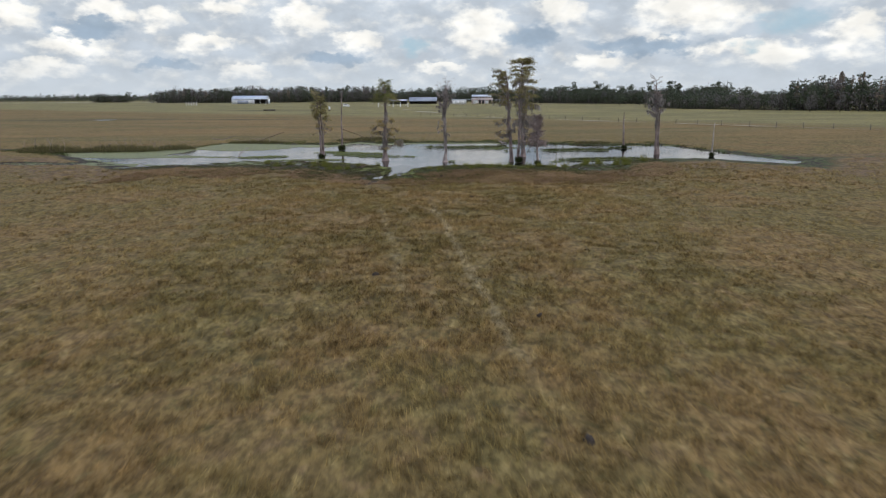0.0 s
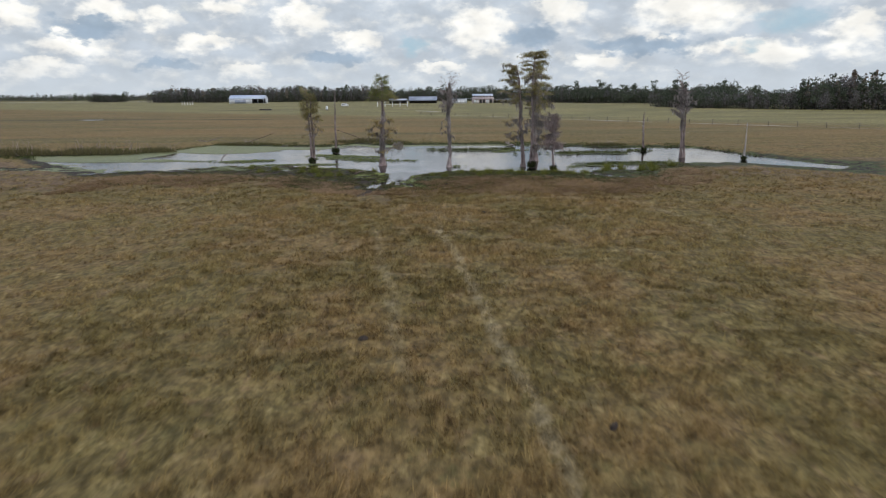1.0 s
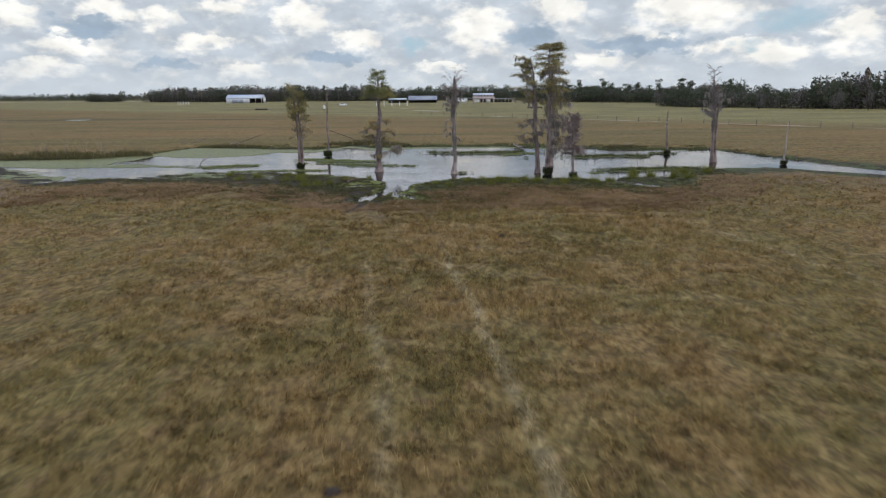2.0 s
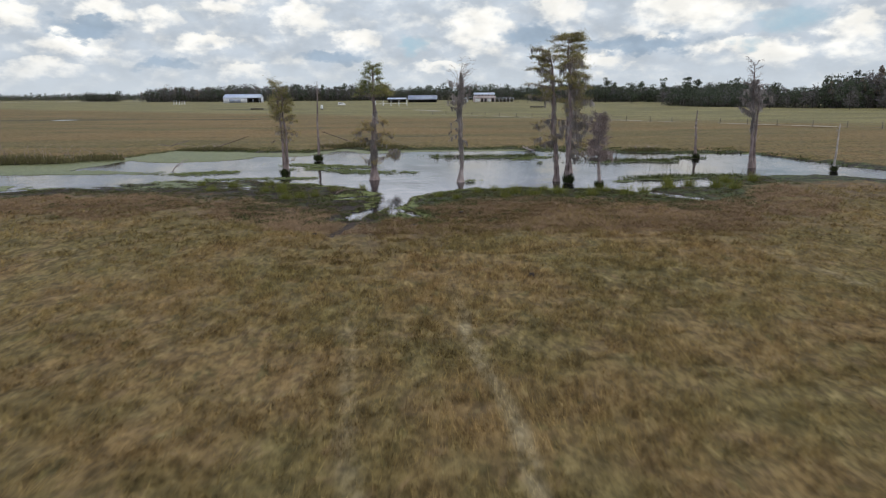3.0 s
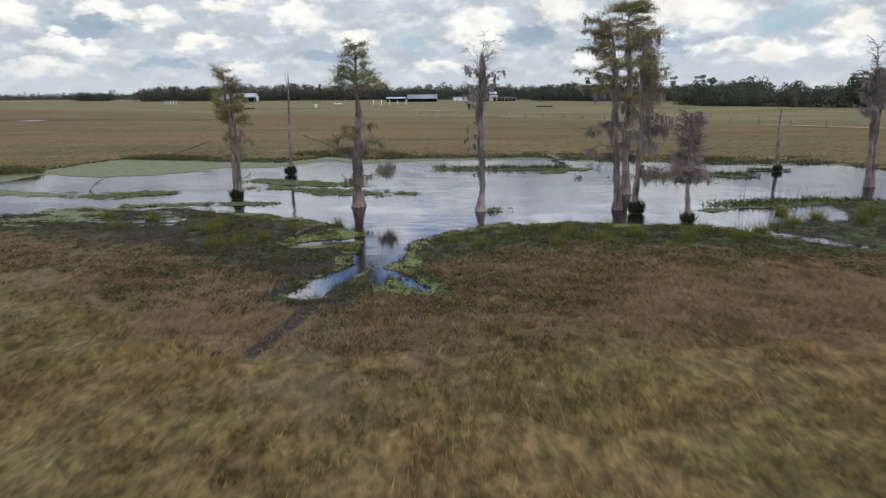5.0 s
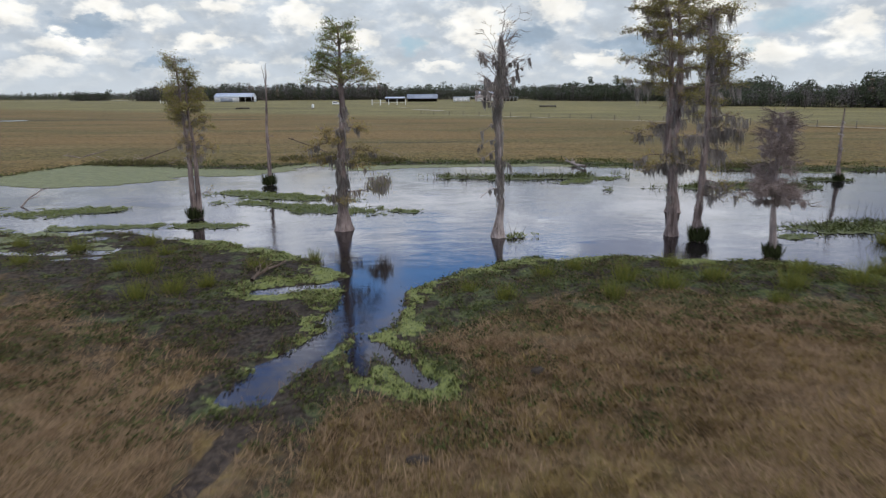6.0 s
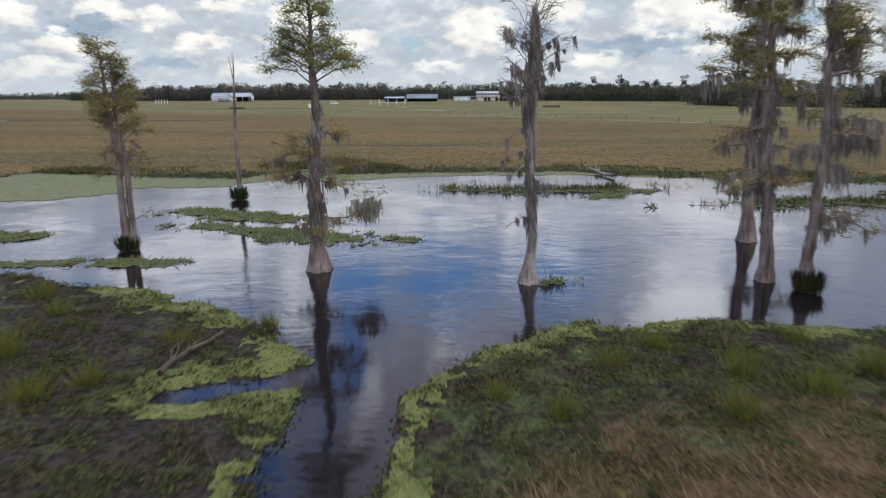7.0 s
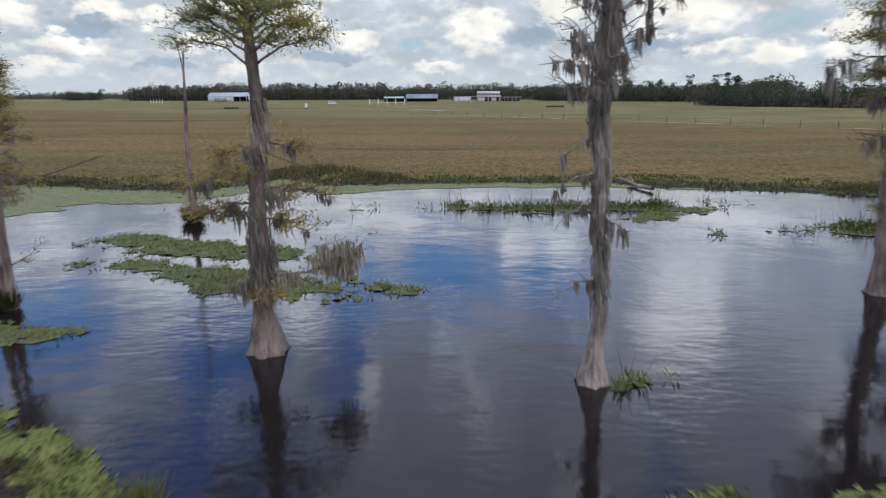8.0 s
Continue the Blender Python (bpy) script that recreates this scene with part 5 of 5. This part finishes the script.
build_wood("oak_wood", "dark oak wood with grey trees along its edge", ((100, 345), (112, 312), (130, 290), (150, 268)), 5, 4.6, 8, 11.5,
           (("oak", 5), ("bare", 2), ("pine", 2)), 404, 1.5, 5, fine=0.78)
build_wood("tall_wood", "tall wood with rust-brown cypress tops", ((140, 284), (160, 262), (186, 226), (214, 190), (250, 150)), 6, 4.9, 12, 18,
           (("oak", 5), ("spire", 4), ("bare", 3), ("pine", 3)), 405, 1.5, 5.5, fine=0.78)
build_wood("distant_wood", "low hazy wood along the horizon", ((-1150, 1000), (-760, 1040), (-480, 1080), (-250, 1150)), 4, 7, 9, 14,
           (("oak", 5), ("bare", 2), ("pine", 1)), 406, 0.5, 16)
build_wood("tree_clump", "dark isolated clump of trees on the far pasture", ((-426, 800), (-405, 802), (-384, 800)), 3, 5, 9, 15,
           (("oak", 5), ("bare", 1)), 407, 0.7, 5, bush=True)


def lone_tree(kind, x, y, h, label, seed):
    rng = np.random.default_rng(seed)
    shapes = {k: Shape() for k in ("bark", "green", "grey", "rust")}
    far_tree(rng, shapes, kind, 0, 0, h, 4.0, 0.6)
    e = thing("far_tree", label, "tree", x, y, 0, "single far trees")
    shapes["bark"].make("trunk", DARK_BARK, e)
    for key, mat in (("green", WOOD_GREEN), ("grey", WOOD_GREY), ("rust", WOOD_RUST)):
        if shapes[key].n:
            shapes[key].make("crown", mat, e)


lone_tree("bare", 136.5, 255, 8.6, "grey bare tree in front of the wood", 501)
lone_tree("bare", 119.5, 277, 7.4, "grey bare tree in front of the wood", 502)
lone_tree("oak", 100, 395, 8.5, "light green oak at the field edge", 503)
lone_tree("bare", -345, 760, 8.0, "small dark tree standing alone on the far pasture", 504)

for number, (kind, x, y, h, label) in enumerate((
        ("pine", 108, 330, 12.5, "tall pine with a tufted crown above the wood"), ("pine", 113, 335, 11.5, "tall pine with a tufted crown above the wood"),
        ("pine", 96, 440, 14.5, "tall pine with a tufted crown above the wood"), ("pine", 88, 470, 15.5, "tall pine with a tufted crown above the wood"),
        ("pine", 122, 410, 13.5, "tall pine with a tufted crown above the wood"), ("pine", 133, 402, 14.0, "tall pine with a tufted crown above the wood"),
        ("oak", 128, 292, 10.5, "broad dark oak at the wood's edge"), ("spire", 158, 275, 15.0, "rust-brown cypress standing above the wood"),
        ("bare", 145, 250, 7.0, "grey bare tree in front of the wood"), ("oak", 70, 545, 10.5, "round oak at the meadow's far edge"))):
    lone_tree(kind, x, y, h, label, 520 + number)

# ---- farm buildings ----
WHITE_METAL = plain_material("white_sheet_metal", (0.70, 0.71, 0.70), 0.5, 0.0, 0.18, 0.4)
ROOF_METAL = plain_material("galvanised_roof", (0.52, 0.56, 0.60), 0.38, 0.35, 0.2, 0.3, (1, 4, 1))
GREY_ROOF = plain_material("grey_blue_roof", (0.30, 0.33, 0.38), 0.45, 0.2, 0.25, 0.3)
RUST_ROOF = plain_material("rusty_roof", (0.46, 0.38, 0.34), 0.7, 0.1, 0.3, 0.4)
PINK_WALL = plain_material("faded_pink_wall", (0.60, 0.49, 0.44), 0.8, 0, 0.2, 0.4)
# dark timber, also the painted shade on walls inside open bays
DARK_WOOD_AND_SHADE = plain_material("dark_timber_and_shade", (0.075, 0.065, 0.055), 0.85, 0, 0.35, 0.8)
POST_WOOD = plain_material("fence_post", (0.17, 0.145, 0.12), 0.9, 0, 0.35, 2.0)
WHITE_PAINT = plain_material("white_paint", (0.78, 0.78, 0.75), 0.5, 0, 0.15, 1.0)
SAND = plain_material("pale_sand", (0.42, 0.37, 0.28), 0.95, 0, 0.3, 0.5)
NEAR_BLACK = plain_material("near_black", (0.03, 0.03, 0.032), 0.5, 0, 0.2, 1.0)


def gable_roof(s, x0, x1, y0, y1, eave, ridge, over=0.4, thick=0.12):
    """Two sloping slabs with their ridge along x."""
    ym = (y0 + y1) / 2
    for ya, yb in ((y0 - over, ym), (y1 + over, ym)):
        e0 = eave - over * (ridge - eave) / (ym - y0)
        v = [(x, y, z + d) for d in (0, thick) for x, y, z in ((x0 - over, ya, e0), (x1 + over, ya, e0), (x1 + over, yb, ridge), (x0 - over, yb, ridge))]
        s.add(v, [(0, 1, 2, 3), (7, 6, 5, 4), (0, 4, 5, 1), (1, 5, 6, 2), (2, 6, 7, 3), (3, 7, 4, 0)])
    return s


def gable_end(s, x, y0, y1, eave, ridge):
    ym = (y0 + y1) / 2
    return s.add([(x - 0.06, y0, eave), (x - 0.06, y1, eave), (x - 0.06, ym, ridge - 0.05), (x + 0.06, y0, eave), (x + 0.06, y1, eave), (x + 0.06, ym, ridge - 0.05)],
                 [(0, 3, 5, 2), (1, 2, 5, 4)], [(0, 2, 1), (3, 4, 5)])


def build_barn():
    e = thing("barn", "white metal pole barn with an open bay at one end", "barn", -196, 606, 0.15)
    L, D, H, R = 31.0, 14.0, 4.3, 7.2
    split = 20.5
    Shape().box(0, split, 0, 0.15, 0, H).make("front_wall", WHITE_METAL, e)
    # back and inner walls coloured dark to stand for shade in the bay
    Shape().box(0, L, D - 0.15, D, 0, H).make("back_wall", DARK_WOOD_AND_SHADE, e)
    s = Shape().box(-0.075, 0.075, 0.15, D - 0.15, 0, H)
    gable_end(s, 0, 0, D, H, R).make("side_wall", WHITE_METAL, e)
    s = Shape().box(L - 0.075, L + 0.075, 6, D - 0.15, 0, H)
    gable_end(s, L, 0, D, H, R).make("side_wall", WHITE_METAL, e)
    Shape().box(split - 0.08, split + 0.08, 0.2, D - 0.2, 0, H).make("inner_wall", DARK_WOOD_AND_SHADE, e)
    gable_roof(Shape(), 0, L, 0, D, H, R, 0.5).make("roof", ROOF_METAL, e)
    for x in (split + 5.2, L):
        Shape().box(x - 0.15, x + 0.15, 0, 0.3, 0, H).make("post", WHITE_METAL, e)
    Shape().box(5.0, 15.0, -0.07, -0.003, 0.1, 3.0).make("sliding_door", GREY_ROOF, e)
    for i in range(6):
        Shape().box(i * 3.7 + 0.9, i * 3.7 + 1.0, -0.05, -0.003, 3.1, H - 0.1).make("wall_rib", WHITE_METAL, e)


def open_shed(x, y, L, D, H, R, roof_mat, label, bays, wall_mat=DARK_WOOD_AND_SHADE):
    e = thing("open_shed", label, "shed", x, y, 0.15, "farm sheds")
    gable_roof(Shape(), 0, L, 0, D, H, R, 0.5).make("roof", roof_mat, e)
    # the default wall colour is dark, imitating the shade under the roof
    Shape().box(0, L, D - 0.15, D, 0, H).make("back_wall", wall_mat, e)
    for xs in (0, L):
        s = Shape().box(xs - 0.06, xs + 0.06, D * 0.5, D - 0.15, 0, H)
        gable_end(s, xs, 0, D, H, R).make("end_wall", wall_mat, e)
    for i in range(bays + 1):
        px = i * L / bays
        Shape().box(px - 0.12, px + 0.12, 0.0, 0.24, 0, H).make("post", DARK_WOOD_AND_SHADE, e)
    return e


def build_stable():
    e = thing("stable", "pale stable with a raised middle roof and white doors", "stable", 18.5, 536, 0.15)
    L, D = 16.0, 14.0
    Shape().box(0, L, 0, 0.2, 0, 3.3).make("front_wall", PINK_WALL, e)
    Shape().box(0, L, D - 0.2, D, 0, 3.3).make("back_wall", PINK_WALL, e)
    for xs in (0.1, L - 0.1):
        Shape().box(xs - 0.1, xs + 0.1, 0.2, D - 0.2, 0, 3.3).make("side_wall", PINK_WALL, e)
    s = Shape()
    s.add([(x, y, z + d) for d in (0, 0.12) for x, y, z in ((-0.6, -1.0, 3.1), (L + 0.6, -1.0, 3.1), (L + 0.6, 4.2, 4.5), (-0.6, 4.2, 4.5))],
          [(0, 1, 2, 3), (7, 6, 5, 4), (0, 4, 5, 1), (1, 5, 6, 2), (2, 6, 7, 3), (3, 7, 4, 0)])
    s.make("lower_roof", RUST_ROOF, e)
    Shape().box(0.6, L - 0.6, 4.2, D - 4.2, 3.3, 5.8).make("upper_wall", PINK_WALL, e)
    gable_roof(Shape(), 0.6, L - 0.6, 4.2, D - 4.2, 5.8, 7.0, 0.7).make("upper_roof", ROOF_METAL, e)
    # white panels are doors; near-black ones paint the shade inside open doorways
    for x0, x1, mat in ((0.8, 4.6, WHITE_PAINT), (5.4, 7.2, NEAR_BLACK), (7.9, 9.6, NEAR_BLACK), (10.4, 12.8, WHITE_PAINT), (13.4, 15.2, NEAR_BLACK)):
        Shape().box(x0, x1, -0.07, -0.003, 0.05, 2.8).make("door", mat, e)
    for x in (1.5, 4.0, 6.5, 9.0, 11.5, 14.0):
        Shape().box(x - 0.5, x + 0.5, 4.12, 4.197, 4.95, 5.5).make("window", NEAR_BLACK, e)


def build_wing():
    e = thing("stable_wing", "low white wing with a flat pale roof", "outbuilding", 2.0, 538, 0.15)
    Shape().box(0, 12.0, 0, 6, 0, 3.3).make("wall", WHITE_METAL, e)
    Shape().box(-0.5, 15.6, -0.4, 6.5, 3.3, 3.55).make("roof", ROOF_METAL, e)
    for x in (1.0, 4.6, 8.4):
        Shape().box(x, x + 1.6, -0.06, -0.003, 0.1, 2.0).make("door", WHITE_PAINT, e)
    e = thing("carport", "long low carport with thin posts", "carport", 34.8, 538, 0.15)
    Shape().box(0, 14.5, 0, 6, 2.85, 3.1).make("roof", ROOF_METAL, e)
    for i in range(6):
        for yy in (0.2, 5.8):
            Shape().box(i * 2.8 + 0.2, i * 2.8 + 0.32, yy - 0.06, yy + 0.06, 0, 2.85).make("post", WHITE_PAINT, e)
    Shape().box(0, 14.5, 5.9, 6.0, 0, 1.4).make("low_wall", DARK_WOOD_AND_SHADE, e)


build_barn()
open_shed(-31.5, 538, 21.5, 9, 2.6, 5.3, GREY_ROOF, "open cattle shed with a grey-blue metal roof", 6)
open_shed(-47.5, 542, 13.5, 6, 2.7, 3.6, ROOF_METAL, "small open shed with a pale roof", 4)
open_shed(128.0, 396, 7.8, 5, 2.6, 3.7, ROOF_METAL, "small shed with a pale roof at the wood's edge", 3)
build_stable()
build_wing()


# ---- posts, fences, troughs, vehicles ----
def white_posts(x0, y0, x1, y1, count, h, label):
    e = thing("gate_frame", label, "gate", x0, y0, 0.1)
    for i in range(count):
        k = i / (count - 1)
        px, py = (x1 - x0) * k, (y1 - y0) * k
        Shape().tube([(px, py, 0), (px, py, h)], [0.16, 0.14], 8).make("post", WHITE_PAINT, e)
    a, b = np.array([0, 0, h * 0.45]), np.array([x1 - x0, y1 - y0, h * 0.45])
    Shape().tube([a, b], [0.05, 0.05], 6).make("rail", WHITE_PAINT, e)


white_posts(-42.5, 405, -24.5, 402, 5, 3.0, "row of white gate posts in the meadow")
white_posts(-196.0, 500, -187.5, 498, 5, 3.0, "white pen frame of posts on the far pasture")


def build_fence(line, spacing, label, h=1.25):
    e = thing("wire_fence", label, "fence")
    pts = np.array(line, float)
    run = np.concatenate(([0], np.cumsum(np.hypot(*np.diff(pts, axis=0).T))))
    rng = random.Random(8)
    mesh = None
    spots = []
    s = 0.0
    while s < run[-1]:
        spots.append((float(np.interp(s, run, pts[:, 0])), float(np.interp(s, run, pts[:, 1]))))
        s += spacing * rng.uniform(0.9, 1.1)
    for x, y in spots:
        if mesh is None:
            ob = Shape().tube([(0, 0, -0.2), (0.01, 0, h * 0.6), (0, 0, h)], [0.075, 0.07, 0.065], 6).make("post", POST_WOOD, e)
            mesh = ob.data
        else:
            ob = new("post", mesh)
            ob.parent = e
        ob.matrix_basis = pose(x, y, 0.2, rng.uniform(-3, 3), rng.uniform(-3, 3), 0)
    for z in (0.5, 0.95, 1.3):
        Shape().tube([(x, y, z) for x, y in spots], np.full(len(spots), 0.012), 3, cap=False).make("wire", POST_WOOD, e)


build_fence(((-10, 238), (33, 188), (73, 139), (118, 86)), 6.0, "thin wire fence on wooden posts across the meadow")
build_fence(((20, 470), (70, 452), (118, 440)), 6.5, "far wooden pasture fence before the wood", 1.5)


def strip(name, line, width, mat, label, category, z=0.36, seed=3, ragged=0.5):
    """A flat ribbon along a line with ragged sides, following the ground."""
    rng = np.random.default_rng(seed)
    pts = np.array(line, float)
    run = np.concatenate(([0], np.cumsum(np.hypot(*np.diff(pts, axis=0).T))))
    s = np.arange(0, run[-1], 1.2)
    x, y = np.interp(s, run, pts[:, 0]), np.interp(s, run, pts[:, 1])
    tx, ty = np.gradient(x), np.gradient(y)
    n = np.hypot(tx, ty)
    half = width / 2 * np.clip(1 + ragged * fractal(s, s * 0.3, 7.0, seed), 0.05, None)
    half[0] = half[-1] = 0.02
    a = np.stack([x - ty / n * half, y + tx / n * half], -1)
    b = np.stack([x + ty / n * half, y - tx / n * half], -1)
    cols = []
    for k in np.linspace(0, 1, 5):
        q = a * (1 - k) + b * k
        h = ground_height(q[:, 0], q[:, 1])
        cols.append(np.column_stack([q, h + (0.03 if 0 < k < 1 else -0.02) if z is None else np.full(len(q), z)]))
    v = np.stack(cols, 1).reshape(-1, 3)
    f = grid_faces(5, len(x))
    return tagged(mesh_object(name, v, f, mat), label, category, kind="structure")


strip("sand_track", ((-4, 233), (31, 189), (71, 141), (112, 93)), 0.7, SAND, "pale sandy track beside the fence", "track", z=0.42, seed=3, ragged=2.0)
strip("sand_patch", ((-15, 292), (-10, 284), (-4, 270)), 3.0, SAND, "pale sandy patch in the meadow", "track", z=0.46, seed=4)
strip("sand_patch_far", ((-23, 330), (-18, 322)), 2.0, SAND, "pale sandy patch in the meadow", "track", z=0.46, seed=5)
strip("pale_field", ((-820, 800), (-560, 812), (-300, 830)), 26, SAND, "pale bare strip on the far pasture", "field", z=0.55, seed=6, ragged=0.3)
strip("puddle", ((-108, 205.0), (-105.5, 204), (-102, 203.6)), 6.0, WATER_SURFACE, "shallow puddle shining in the pasture", "water", z=0.40, seed=7)


def build_trough(x, y, L, turn, label):
    e = thing("feed_trough", label, "trough", x, y, 0.2, "feed troughs", turn)
    s = Shape()
    for yy in (-0.5, 0.45):
        s.box(-L / 2, L / 2, yy, yy + 0.05, 0.35, 0.85)
    s.box(-L / 2, L / 2, -0.45, 0.45, 0.32, 0.37)
    s.make("bin", DARK_WOOD_AND_SHADE, e)
    for k in range(5):
        px = -L / 2 + 0.2 + k * (L - 0.4) / 4
        Shape().box(px - 0.06, px + 0.06, -0.52, 0.52, 0, 0.34).make("trestle", DARK_WOOD_AND_SHADE, e)


build_trough(38.0, 318, 6.6, 2, "long dark feed trough in the meadow")
build_trough(-85.0, 317, 5.4, -4, "long dark feed trough on the brown pasture")


def build_tank():
    e = thing("water_tank", "white upright water tank on the pasture", "tank", -56.6, 317, 0.2)
    k = np.linspace(0, 1, 7)
    Shape().tube(np.stack([0 * k, 0 * k, 0.5 + 1.4 * k], -1), 0.5 * np.array([0.9, 1, 1.02, 1, 1.02, 1, 0.8]), 16).make("body", WHITE_PAINT, e, shade=True)
    for a in range(4):
        c, s = 0.36 * math.cos(a * 1.571 + 0.4), 0.36 * math.sin(a * 1.571 + 0.4)
        Shape().box(c - 0.06, c + 0.06, s - 0.06, s + 0.06, 0, 0.6).make("leg", DARK_WOOD_AND_SHADE, e)


def build_van(x, y, turn, label):
    e = thing("van", label, "vehicle", x, y, 0.2, "parked vehicles", turn)
    prof = ((-2.2, 0.35), (2.2, 0.35), (2.25, 0.95), (1.35, 1.1), (0.75, 1.75), (-2.0, 1.8), (-2.25, 1.0))
    n = len(prof)
    v = [(px, yy * (1 if pz < 1.2 else 0.86), pz) for yy in (-0.9, 0.9) for px, pz in prof]
    me = bpy.data.meshes.new("body")
    me.from_pydata(v, [], [tuple(range(n))[::-1], tuple(range(n, 2 * n))] + [(i, (i + 1) % n, n + (i + 1) % n, n + i) for i in range(n)])
    me.materials.append(WHITE_PAINT)
    new("body", me).parent = e
    for yy in (-0.9, 0.9):
        s = 1 if yy > 0 else -1
        Shape().box(-1.7, 0.6, yy * 0.9 + s * 0.0, yy * 0.9 + s * 0.06, 1.15, 1.6).make("window", NEAR_BLACK, e)
        for px in (-1.4, 1.4):
            Shape().tube([(px, yy - 0.12, 0.34), (px, yy + 0.12, 0.34)], [0.34, 0.34], 14).make("wheel", NEAR_BLACK, e)


build_tank()
build_van(-65.0, 426, 8, "white van parked across the pasture")


def build_pole():
    e = thing("utility_pole", "wooden utility pole behind the meadow fence", "pole", 85, 545, 0.1)
    Shape().tube([(0, 0, 0), (0, 0, 9.0)], [0.17, 0.12], 8).make("shaft", POST_WOOD, e)
    Shape().box(-1.1, 1.1, -0.06, 0.06, 8.2, 8.35).make("crossarm", POST_WOOD, e)


build_pole()


# ---- dung pats and worn spots on the pasture ----
def build_dung_pat(x, y, r, turn, seed):
    rng = np.random.default_rng(seed)
    # a flat lump of dried cattle dung, filed under clods
    e = thing("dung_pat", "dark dried dung pat in the short grass", "clod", x, y, float(ground_height(np.array([x]), np.array([y]))[0]) + 0.03, "mud clods", turn)
    a = np.linspace(0, 2 * np.pi, 14, endpoint=False)
    s = Shape()
    rings = []
    for k, h in ((1.0, -0.04), (0.9, 0.05), (0.55, 0.09), (0.15, 0.10)):
        q = r * k * (1 + 0.18 * rng.normal(size=14))
        rings.append(np.stack([q * np.cos(a) * 1.7, q * np.sin(a), np.full(14, h)], -1))
    v = np.concatenate(rings)
    j = np.arange(14)
    quads = np.concatenate([np.stack([i * 14 + j, i * 14 + (j + 1) % 14, (i + 1) * 14 + (j + 1) % 14, (i + 1) * 14 + j], -1) for i in range(3)])
    s.add(v, quads)
    s.make("clod", DUNG, e, shade=True)


DUNG_PATS = ((-2.97, 25.5, 0.08, 10), (2.94, 20.3, 0.07, 40), (1.58, 46.3, 0.07, 0), (-7.67, 53.4, 0.09, 20), (2.9, 12.4, 0.10, 95), (-3.14, 56.6, 0.13, 0), (-0.7, 60.1, 0.10, 30))
DUNG = plain_material("dark_dung", (0.055, 0.043, 0.033), 0.95, 0, 0.4, 6.0)
for number, (x, y, r, turn) in enumerate(DUNG_PATS):
    build_dung_pat(x, y, r, turn, 700 + number)
